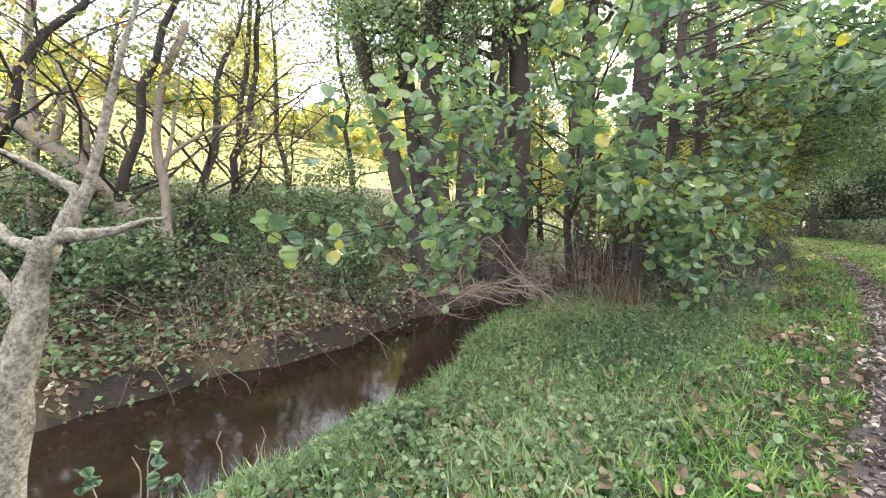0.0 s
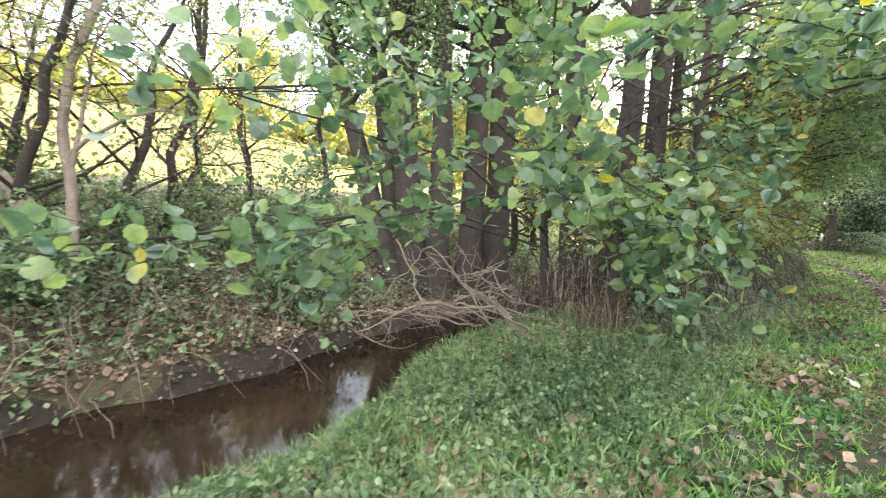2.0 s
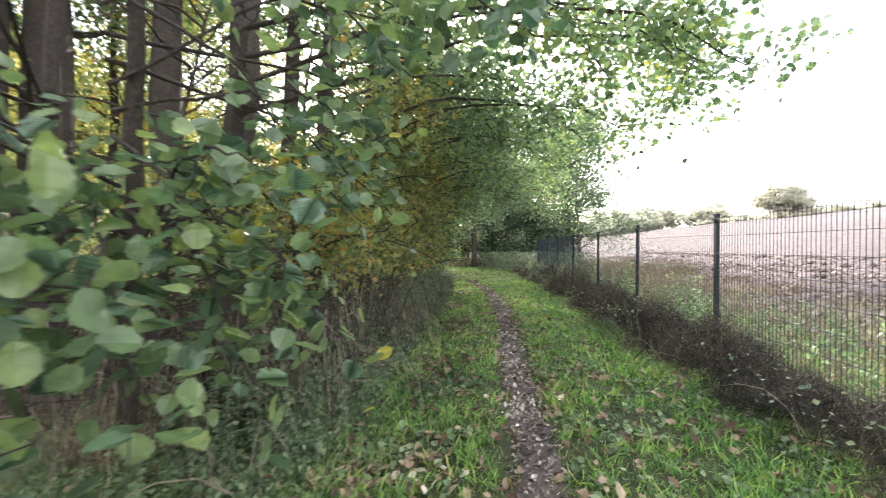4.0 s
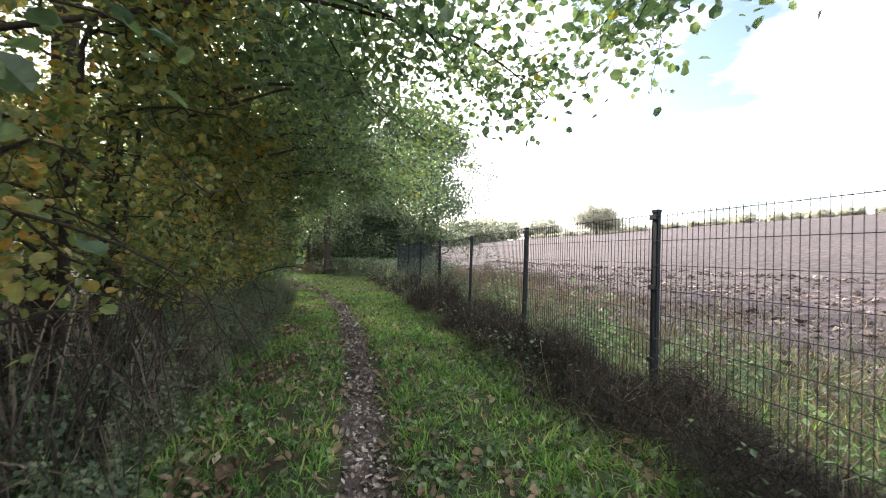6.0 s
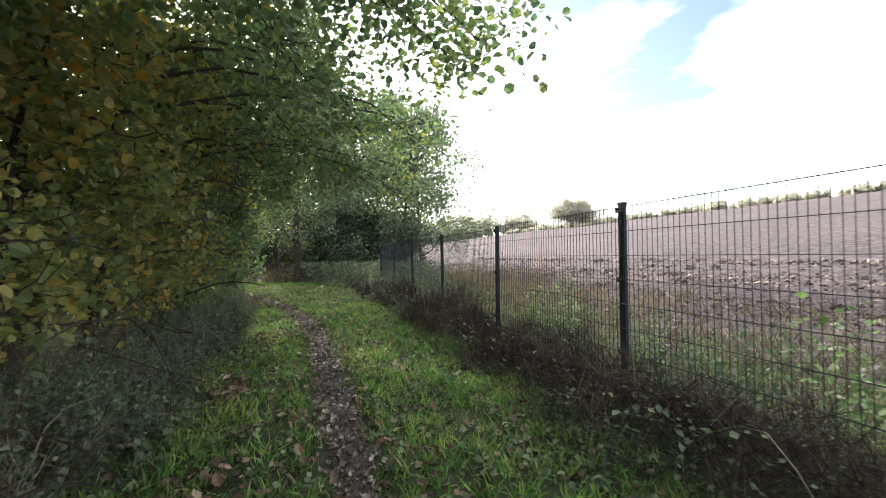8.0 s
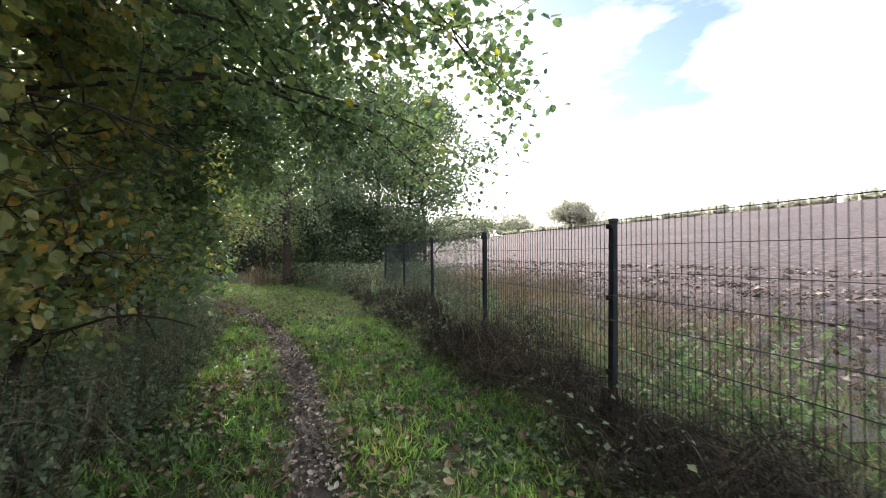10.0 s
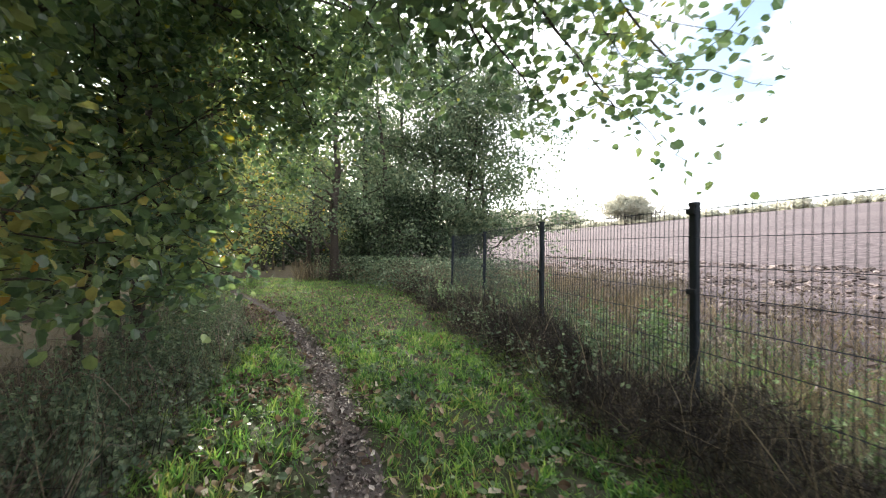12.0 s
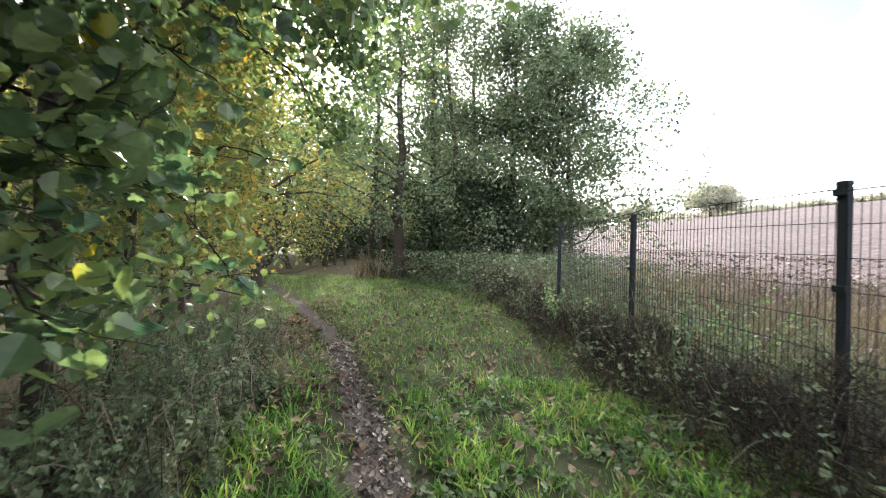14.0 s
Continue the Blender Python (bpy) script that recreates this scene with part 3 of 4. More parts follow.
def shaped_tree(name, label, category, base, trunk, r0, boughs, bark, leaf_mat, leaves_each, leaf_size, group="", template=LEAF6, single=None, jitter=0.012, twigs=7, twig_len=0.5, r_bough=0.03, spread=0.07, keep=0.62, rest=0):
    """A tree whose trunk and boughs follow given lines; single: the leaves are parts of their own on these meshes."""
    o = np.array([base[0], base[1], float(gz(*base))])
    t = thing(name, tuple(o), label, category, group)
    T = np.array(trunk) - o
    s = np.linspace(0, 1, 14)
    k = np.linspace(0, 1, len(T))
    T = np.stack([np.interp(s, k, T[:, c]) for c in range(3)], 1) + rng.normal(0, 0.006, (14, 3))
    V, F = tube(T, np.linspace(r0, r0 * 0.7, 14), 14, 0.1)
    np_part("trunk", V, F, bark, t, smooth=True)
    fine, leaves, others = [], [], []
    for B in boughs:
        B = np.array(B) - o
        k = np.linspace(0, 1, len(B))
        s = np.linspace(0, 1, 14)
        P = np.stack([np.interp(s, k, B[:, c]) for c in range(3)], 1)
        P[1:] += np.cumsum(rng.normal(0, jitter, (13, 3)), axis=0)
        V, F = tube(P, np.linspace(r_bough, 0.005, 14), 8, 0.06)
        np_part("limb", V, F, bark, t, smooth=True)
        spots = [P[-1], P[-2]]
        for _ in range(twigs):
            j = rng.integers(7, 14)
            d = rng.normal(0, 1, 3) * (1, 1, 0.6)
            Q = wander(P[j], P[j] + d / np.linalg.norm(d) * twig_len * rng.uniform(0.5, 1.2), 6, 0.02, -0.03)
            if not clear_of_walk(Q + o, 0.5).all():
                continue
            fine.append(tube(Q, np.linspace(0.005, 0.0018, 6), 3))
            spots += list(Q[1:])
        if leaves_each:
            spots = np.array(spots)
            L = spots[rng.integers(0, len(spots), leaves_each)] + rng.normal(0, spread, (leaves_each, 3))
            leaves.append(L[clear_of_walk(L + o, keep)])
        if rest:
            spots = np.vstack([spots, P[9:]])
            L = spots[rng.integers(0, len(spots), rest)] + rng.normal(0, spread * 2.2, (rest, 3))
            others.append(L[clear_of_walk(L + o, keep)])
    if fine:
        V, F = join(fine)
        np_part("twig_growth", V, F, bark, t, smooth=True, kind="stuff")
    if others:
        L = np.vstack(others)
        V, F = scatter(*BROAD, L, rng.uniform(0.6, 1.2, len(L)) * leaf_size * 0.9, 0.7)
        np_part("crown", V, F, leaf_mat, t, kind="stuff")
    if leaves:
        L = np.vstack(leaves)
        if single:
            for p in L:
                lf = new("leaf", single[rng.integers(0, len(single))])
                lf.parent = t
                sc = leaf_size * rng.uniform(0.65, 1.25)
                lf.matrix_basis = Matrix.LocRotScale(Vector(p), Euler((rng.normal(-0.3, 0.6), rng.normal(0, 0.6), rng.uniform(0, 6.28))), (sc, sc, sc))
        else:
            V, F = scatter(*template, L, rng.uniform(0.65, 1.25, len(L)) * leaf_size, 0.7)
            np_part("crown", V, F, leaf_mat, t, kind="stuff")
    return t


def broad_leaf(fold, wave):
    """A round, toothed alder leaf of two folded halves with a raised midrib."""
    V = [(0, -0.16, 0.0), (0, 0, 0)]
    n = 9
    outline = []
    for i in range(n):
        a = i / (n - 1)
        w = 0.5 * math.sin(math.pi * (0.06 + 0.9 * a)) ** 0.75 * (1 + 0.07 * (-1) ** i)
        outline.append((w, a * 1.0, fold * w + wave * math.sin(a * 7)))
    mid = [(0, a / 4, -0.05 * (a / 4) ** 2) for a in range(1, 5)]
    V += mid
    R = [len(V) + i for i in range(n)]
    V += outline
    L = [len(V) + i for i in range(n)]
    V += [(-x, y, z - 0.03 * math.sin(y * 5)) for x, y, z in outline]
    M = [1, 2, 3, 4, 5]
    F = []
    for side in (R, L):
        for k in range(4):
            a, b, c = side[2 * k], side[2 * k + 1], side[2 * k + 2]
            F += [(M[k], a, b), (M[k], b, M[k + 1]), (M[k + 1], b, c)]
    return np.array(V), np.array(F)


LEAF_MESHES = [np_mesh("leaf", *broad_leaf(a, b), M_LEAF_ONE, True) for a, b in ((0.15, 0.03), (0.35, 0.04), (-0.1, 0.05), (0.5, 0.02))]
BROAD = broad_leaf(0.25, 0.03)

# the low alder that reaches out over the bank
ROOT = (-3.5, 8.3)
tips = [(-2.8, 2.9, 1.1), (-3.2, 3.4, 1.0), (-2.5, 3.4, 1.75), (-2.1, 3.5, 1.2), (-1.3, 4.35, 1.5), (-1.15, 4.6, 2.05), (-1.4, 4.4, 2.7), (-1.2, 5.4, 1.4), (-0.95, 5.5, 2.6), (-2.8, 4.1, 0.8), (-3.3, 4.6, 1.7), (-1.1, 6.2, 1.0), (-2.8, 3.9, 2.4), (-1.9, 4.4, 2.4), (-1.7, 4.7, 1.6), (-1.8, 4.8, 3.2), (-1.3, 5.0, 3.0), (-3.2, 3.8, 2.1), (-2.9, 3.2, 1.9)]
boughs = []
for i, tp in enumerate(tips):
    a = np.array([-3.5 + 0.01 * i, 8.25 - 0.01 * i, 0.9 + 0.085 * i])
    tp = np.array(tp)
    m = a * 0.45 + tp * 0.55 + (0, 0, 0.35)
    boughs.append([a, m, tp])
shaped_tree("alder_tree", "young alder with large round leaves on low branches over the bank", "tree", ROOT, [(-3.5, 8.3, -0.3), (-3.55, 8.25, 1.2), (-3.45, 8.15, 2.6), (-3.1, 7.9, 4.4)], 0.07, boughs, M_BARK, M_LEAF, 12, 0.115, "alders along the stream", single=LEAF_MESHES, rest=75, twigs=6, twig_len=0.5, r_bough=0.016, spread=0.05)
tips = [(-1.15, 6.2, 1.2), (-1.0, 6.6, 1.7), (-0.95, 7.0, 1.3), (-1.3, 5.9, 0.8), (-1.0, 7.5, 0.9), (-1.6, 5.7, 1.3), (-1.5, 6.0, 0.95), (-1.05, 6.8, 0.75), (-0.78, 8.2, 2.2), (-0.72, 7.9, 2.8), (-0.8, 8.8, 1.6), (-0.85, 9.4, 2.4), (-0.7, 8.5, 3.2), (-0.95, 7.6, 1.6), (-0.3, 6.7, 2.55), (0.15, 7.2, 2.7), (-0.5, 7.7, 2.45), (0.35, 8.3, 2.9), (-0.6, 6.1, 2.85), (-0.2, 7.9, 3.2)]
boughs = []
for i, tp in enumerate(tips):
    a, tp = np.array([-2.2, 7.5 - 0.02 * i, 1.0 + 0.14 * i]), np.array(tp)
    boughs.append([a, a * 0.45 + tp * 0.55 + (0, 0, 0.3), tp])
shaped_tree("alder_tree", "young alder with large round leaves hanging beside the footpath", "tree", (-2.25, 7.5), [(-2.25, 7.5, -0.1), (-2.2, 7.5, 1.2), (-2.1, 7.4, 2.6), (-2.0, 7.3, 4.0)], 0.055, boughs, M_BARK, M_LEAF, 15, 0.12, "alders along the stream", single=LEAF_MESHES, rest=56, twigs=6, twig_len=0.45, r_bough=0.014, spread=0.06)

tips = [(-0.85, 19.0, 1.2), (-0.8, 19.3, 1.9), (-0.95, 18.8, 2.4), (-0.9, 19.6, 1.5), (-0.9, 19.4, 2.7), (-1.1, 18.9, 1.6), (-1.0, 19.9, 2.2), (-1.2, 18.7, 1.0), (-1.15, 19.2, 2.1), (-0.95, 20.2, 1.3), (-0.85, 20.4, 2.6), (-1.3, 19.0, 2.9), (-0.7, 19.9, 3.0)]
boughs = []
for i, tp in enumerate(tips):
    a, tp = np.array([-2.1, 20.1 - 0.02 * i, 0.9 + 0.14 * i]), np.array(tp)
    boughs.append([a, a * 0.45 + tp * 0.55 + (0, 0, 0.3), tp])
shaped_tree("alder_tree", "young alder with glossy leaves hanging into the bend", "tree", (-2.1, 20.1), [(-2.1, 20.1, -0.1), (-2.1, 20.1, 1.2), (-2.05, 20.0, 2.6), (-2.0, 19.9, 4.0)], 0.05, boughs, M_BARK, M_LEAF, 15, 0.1, "alders along the stream", single=LEAF_MESHES, rest=80, twigs=7, twig_len=0.45, r_bough=0.013, spread=0.07)

# boughs that arch over the path
for y, tipset in [(8.2, [(2.6, 9.8, 3.2), (2.2, 9.0, 2.95), (2.9, 10.5, 3.4), (1.9, 9.2, 3.1), (1.5, 8.6, 3.4), (0.9, 9.0, 3.0), (1.7, 10.0, 3.5), (0.4, 8.4, 3.2)]), (10.0, [(2.0, 11.0, 2.9), (1.4, 10.8, 2.8), (0.8, 10.6, 3.1), (1.6, 11.8, 3.4), (0.3, 11.0, 2.7), (0.0, 12.2, 3.4), (-0.2, 12.8, 3.8), (0.3, 12.6, 4.0)]), (12.0, [(1.7, 13.4, 3.2), (1.3, 13.0, 2.9), (0.7, 12.8, 3.0), (1.0, 14.0, 3.5), (0.2, 13.6, 2.8), (0.1, 14.4, 3.6), (0.3, 14.8, 4.2)]),
                  (14.0, [(2.1, 15.9, 2.9), (1.6, 15.4, 2.8), (0.9, 15.2, 3.0), (1.3, 16.4, 3.3), (0.2, 15.6, 2.7), (0.3, 16.2, 3.9), (0.0, 16.6, 4.4), (0.6, 16.6, 4.0)]), (15.8, [(2.5, 17.7, 2.6), (1.95, 17.8, 2.45), (1.5, 18.2, 2.5), (1.7, 17.6, 2.85), (1.0, 17.8, 2.7), (0.4, 17.6, 2.8), (0.0, 17.6, 3.6), (-0.3, 18.4, 3.9), (0.4, 18.2, 3.9), (0.1, 18.8, 4.4)]), (17.8, [(0.8, 19.4, 3.2), (0.3, 19.6, 2.8), (-0.2, 20.0, 2.7), (0.9, 20.2, 3.5), (-0.3, 19.2, 3.2)]),
                  (20.5, [(-0.4, 22.2, 3.0), (-0.9, 22.8, 2.6), (0.0, 22.6, 3.8), (-0.6, 23.6, 3.6)])]:
    boughs = []
    if 9 < y < 17:
        tipset = tipset + [(-0.5, y + 1.2, 3.3), (-0.9, y + 1.9, 3.9), (-0.2, y + 1.8, 4.3), (-1.1, y + 0.8, 4.6), (-0.6, y + 2.5, 5.0), (-1.3, y + 1.5, 5.4)]
    tipset = tipset + ([] if y < 17 else [(0.2, y + 1.5, 4.3), (-0.6, y + 2.0, 4.8), (0.8, y + 2.2, 4.4), (-0.7, y + 1.2, 3.6), (-1.0, y + 2.4, 4.0)])
    for i, tp in enumerate(tipset):
        a = np.array([-2.0, y + 0.1, 2.4 + 0.22 * i])
        tp = np.array(tp)
        boughs.append([a, a * 0.6 + tp * 0.4 + (0, 0, 0.55), a * 0.2 + tp * 0.8 + (0, 0, 0.45), tp])
    shaped_tree("alder_tree", "young alder with leafy boughs arching over the footpath", "tree", (-2.1, y), [(-2.1, y, -0.1), (-2.05, y + 0.05, 1.5), (-2.0, y + 0.1, 3.0), (-1.9, y + 0.2, 5.2)], 0.07, boughs, M_BARK, M_LEAF, 520 if y < 17 else 760, 0.068, "alders along the stream", twigs=16, twig_len=0.75, r_bough=0.022, spread=0.13)

# the pale lichened tree at the water's edge
shaped_tree("dead_tree", "pale lichen-covered bare tree with a broken branch stub at the water", "tree", (-3.5, 1.55), [(-3.5, 1.52, -0.6), (-3.52, 1.59, 0.06), (-3.5, 1.67, 0.64), (-3.46, 1.75, 1.02), (-3.42, 1.79, 1.16)], 0.088,
            [[(-3.45, 1.77, 1.1), (-3.33, 1.88, 1.22), (-3.26, 1.96, 1.46), (-3.23, 2.02, 1.75), (-3.18, 2.09, 2.07), (-3.12, 2.18, 2.39), (-3.0, 2.3, 3.1)], [(-3.36, 1.84, 1.18), (-3.17, 1.9, 1.19), (-3.05, 1.99, 1.21), (-2.94, 2.08, 1.26), (-2.86, 2.16, 1.28)],
             [(-3.45, 1.76, 1.11), (-3.54, 1.68, 1.14), (-3.64, 1.62, 1.27), (-3.76, 1.53, 1.52)], [(-3.49, 1.69, 0.76), (-3.57, 1.63, 0.9), (-3.67, 1.56, 1.05), (-3.79, 1.48, 1.22)], [(-3.37, 1.84, 1.2), (-3.31, 1.91, 1.4), (-3.5, 1.76, 1.52), (-3.72, 1.58, 1.66)]],
            M_PALEBARK, None, 0, 0.05, jitter=0.003, twigs=2, twig_len=0.25, r_bough=0.042)

# dead branches caught at the bend of the stream
dead = []
for k in range(11):
    a = np.array([-3.6 + rng.normal(0, 0.5), 7.4 + rng.normal(0, 0.5), 0.0])
    dead.append([a, a + (rng.normal(-0.4, 0.3), rng.normal(-0.6, 0.3), 0.35), a + (rng.normal(-0.8, 0.5), rng.normal(-1.1, 0.5), rng.uniform(0.0, 1.2))])
dead += [[(-2.5, 6.2, 0.2), (-2.54, 5.5, 0.53), (-3.04, 5.0, 0.43), (-3.45, 4.67, 0.19)], [(-2.54, 5.6, 0.5), (-2.5, 5.4, 0.8), (-2.3, 5.1, 0.95)], [(-2.9, 6.0, 0.3), (-3.4, 5.6, 0.9), (-3.5, 5.2, 0.4)]]
shaped_tree("dead_branch", "pale dead twiggy branches lying over the water", "branch", (-3.2, 7.0), [(-3.2, 7.0, -0.1), (-3.3, 6.9, 0.2), (-3.5, 6.6, 0.45)], 0.03, dead, M_DEADWOOD, None, 0, 0.05, jitter=0.035, twigs=9, twig_len=0.5, r_bough=0.011)

# leafy trees behind the alders, across the stream
for x, y, h in [(-7.0, 12.5, 8), (-7.4, 14.6, 8), (-8.8, 16.4, 9), (-9.6, 11.6, 8), (-7.9, 18.6, 8.5)]:
    tree("bank_tree", "leafy olive-green tree on the far bank behind the alders", "tree", (x, y), h, 0.1, M_LEAF_AUT, 9000, 0.095, n_limbs=22, reach=2.9, low=0.1, droop=0.2, spread=0.3, group="trees behind the alders", twigs=5)

# woodland at the bend
for x, y, h, r, mat, n, ls, dr in [(-0.4, 33.4, 10.5, 0.19, M_LEAF_GREY, 6000, 0.12, 0.15), (-1.7, 36, 10, 0.14, M_LEAF_GREY, 4600, 0.12, 0.15), (-4.3, 30.4, 9.5, 0.13, M_LEAF_AUT, 8000, 0.11, 0.15), (-6.2, 33, 10, 0.14, M_LEAF_AUT, 8000, 0.12, 0.15), (1.2, 35, 11, 0.15, M_LEAF_GREY, 12000, 0.12, 0.2), (2.6, 36.5, 11, 0.15, M_LEAF_GREY, 12000, 0.12, 0.2), (1.9, 34.2, 11, 0.12, M_LEAF_GREY, 9000, 0.12, 0.2),
                                   (3.9, 34.6, 11, 0.13, M_LEAF_GREY, 16000, 0.14, 0.2), (5.4, 35.0, 10.5, 0.12, M_LEAF_GREY, 19000, 0.14, 0.2), (7.0, 36.0, 9.6, 0.12, M_LEAF_GREY, 15000, 0.14, 0.2), (-4.5, 41, 8, 0.16, M_LEAF_AUT, 5000, 0.13, 0.1), (-8.5, 38, 9, 0.16, M_LEAF_AUT, 11000, 0.13, 0.1), (-6.4, 45, 10, 0.16, M_LEAF_AUT, 6000, 0.14, 0.1),
                                   (-11.5, 43, 10, 0.18, M_LEAF_YEL, 9000, 0.16, 0.1), (-2, 47, 10, 0.18, M_LEAF_AUT, 6000, 0.16, 0.1), (3, 46, 11, 0.18, M_LEAF_GREY, 12000, 0.16, 0.1), (-15, 48, 11, 0.2, M_LEAF_AUT, 9000, 0.18, 0.1), (-9, 54, 11, 0.2, M_LEAF_GREY, 9000, 0.22, 0.1), (1, 56, 10, 0.2, M_LEAF_GREY, 9000, 0.22, 0.1)]:
    tree("woodland_tree", "slender grey-green woodland tree at the bend", "tree", (x, y), h, r, mat, int(n * 0.8), ls * 1.1, n_limbs=22, reach=3.9 if x > 5 else 3.0, low=0.1, droop=dr, spread=0.34, group="trees at the bend", twigs=7 if x > 5 else 4, lean=(rng.normal(0, 0.4), rng.normal(0, 0.4)))
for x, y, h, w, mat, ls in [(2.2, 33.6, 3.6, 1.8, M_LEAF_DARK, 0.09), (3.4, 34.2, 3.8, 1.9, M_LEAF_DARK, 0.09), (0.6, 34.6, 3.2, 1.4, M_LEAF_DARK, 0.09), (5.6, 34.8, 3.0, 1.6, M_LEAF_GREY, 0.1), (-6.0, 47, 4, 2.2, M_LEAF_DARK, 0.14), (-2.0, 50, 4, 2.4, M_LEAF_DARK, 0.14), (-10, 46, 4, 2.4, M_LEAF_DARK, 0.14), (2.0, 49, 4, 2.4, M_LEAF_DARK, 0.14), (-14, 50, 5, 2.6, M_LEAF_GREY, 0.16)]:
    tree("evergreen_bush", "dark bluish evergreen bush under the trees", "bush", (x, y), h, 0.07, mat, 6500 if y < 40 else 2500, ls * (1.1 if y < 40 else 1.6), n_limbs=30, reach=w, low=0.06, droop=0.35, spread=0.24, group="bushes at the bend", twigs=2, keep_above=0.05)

# crooked hawthorns and sunny trees across the stream
for x, y, h, lx, ly, n in [(-8.4, 4.6, 5.5, 1.0, 0.6, 2600), (-8.0, 3.0, 5.0, 1.6, 1.0, 2200), (-9.2, 6.4, 6.0, -1.2, 0.5, 3200), (-8.2, 1.4, 5.0, 1.4, 2.0, 2200), (-9.8, 8.6, 6.0, 0.5, -1.0, 3200), (-8.0, 2.2, 4.5, -1.5, 1.4, 1800), (-7.6, 4.0, 5.0, -0.6, 1.2, 2200), (-9.6, 5.4, 6.5, 0.3, 0.3, 3000), (-10.5, 0.5, 5.5, 1.0, 1.2, 2600)]:
    tree("hawthorn_tree", "half-bare crooked hawthorn on the far bank", "tree", (x, y), h, 0.075, M_LEAF_AUT, n // 2, 0.07, n_limbs=13, reach=2.9, low=0.1, droop=0.05, spread=0.3, crook=0.08, lean=(lx, ly), group="hawthorns across the stream", twigs=8)
for x, y, h in [(-7.2, 1.0, 1.1), (-7.6, 2.4, 1.3), (-7.3, 3.8, 1.2), (-7.9, 5.2, 1.4), (-7.6, 6.4, 1.3), (-8.4, 3.2, 1.4), (-8.8, 7.4, 1.5), (-6.4, 5.6, 0.8), (-6.6, 2.8, 0.8), (-9.4, 2.0, 1.5)]:
    tree("bramble_bush", "low dark green bramble bush on the far bank", "bush", (x, y), h, 0.015, M_HERB, 2200, 0.07, n_limbs=16, reach=1.1, low=0.1, droop=0.35, spread=0.14, group="brambles on the far bank", keep_above=0.03, twigs=3)
# leaning willows on the far bank
def gp(x, y, up=-0.05):
    return (x, y, float(gz(x, y)) + up)


for base, trunk, r, lines in [((-7.4, 3.1), [gp(-7.4, 3.1), (-7.6, 3.0, 1.45), (-8.1, 2.6, 1.98), (-8.65, 2.17, 2.48), (-9.3, 1.7, 3.06)], 0.13, [[(-7.6, 2.95, 1.3), (-8.02, 2.63, 1.6), (-8.5, 2.24, 1.9), (-9.1, 1.8, 2.3)], [(-8.0, 2.7, 1.9), (-8.05, 2.74, 2.7), (-8.3, 2.57, 3.3), (-8.6, 2.34, 3.7), (-9.0, 2.06, 4.0)], [(-8.3, 2.45, 2.2), (-8.2, 2.6, 3.0), (-7.9, 2.9, 3.9)]]),
                              ((-7.1, 3.4), [gp(-7.1, 3.4), (-7.15, 3.4, 1.6), (-7.27, 3.35, 2.29), (-7.25, 3.44, 3.06), (-7.03, 3.72, 3.91)], 0.065, [[(-7.2, 3.4, 1.8), (-7.07, 3.56, 2.68), (-7.06, 3.64, 3.29), (-6.8, 3.93, 4.06)], [(-7.26, 3.4, 2.6), (-7.6, 3.1, 3.2), (-7.7, 3.0, 4.0)], [(-7.2, 3.4, 2.0), (-6.7, 3.9, 2.5), (-6.3, 4.4, 2.6)]]),
                              ((-8.48, 2.2), [gp(-8.48, 2.2), (-8.5, 2.22, 1.7), (-8.53, 2.29, 2.67), (-8.67, 2.26, 3.52), (-8.63, 2.39, 4.44)], 0.07, [[(-8.5, 2.25, 2.4), (-8.2, 2.6, 3.1), (-8.2, 2.7, 4.0)], [(-8.6, 2.27, 3.1), (-9.0, 1.9, 3.6), (-9.3, 1.7, 4.2)]])]:
    shaped_tree("willow_tree", "leaning half-bare brown willow on the far bank", "tree", base, trunk, r, lines, M_DEADWOOD, M_LEAF_AUT, 90, 0.06, "willows on the far bank", twigs=12, twig_len=0.9, r_bough=r * 0.5, spread=0.16)

for x, y, h, lx in [(-6.6, 36.5, 5.0, 2.2), (-8.0, 35, 5.0, 1.0), (-5.6, 38.5, 5.0, -1.5), (-9.5, 37, 5.0, 1.5)]:
    tree("thorn_tree", "bare leaning brown thorn tree by the bend", "tree", (x, y), h, 0.12, M_LEAF_GREY, 1800, 0.08, n_limbs=22, reach=3.0, low=0.1, droop=0.2, spread=0.4, crook=0.12, lean=(lx, 0.4), group="thorn trees at the bend", twigs=9)
for x, y, h in [(-25, 30, 8), (-36, 34, 10), (-24, 38, 11), (-44, 22, 9), (-28, 50, 12), (-46, 55, 13), (-18, 44, 12), (-52, 2, 9)]:
    tree("meadow_tree", "sunlit yellow-green tree standing in the meadow", "tree", (x, y), h, 0.25, M_LEAF_YEL, 4500, 0.38, n_limbs=22, reach=4.8, low=0.1, droop=0.2, spread=0.8, group="trees in the meadow", split=False, twigs=2)
tree("field_oak", "lone round-crowned oak on the field's skyline", "tree", (86, 135), 6.8, 0.5, M_FAR_HAZED, 14000, 0.6, n_limbs=50, reach=10.5, low=0.2, droop=0.25, spread=0.7, split=False)


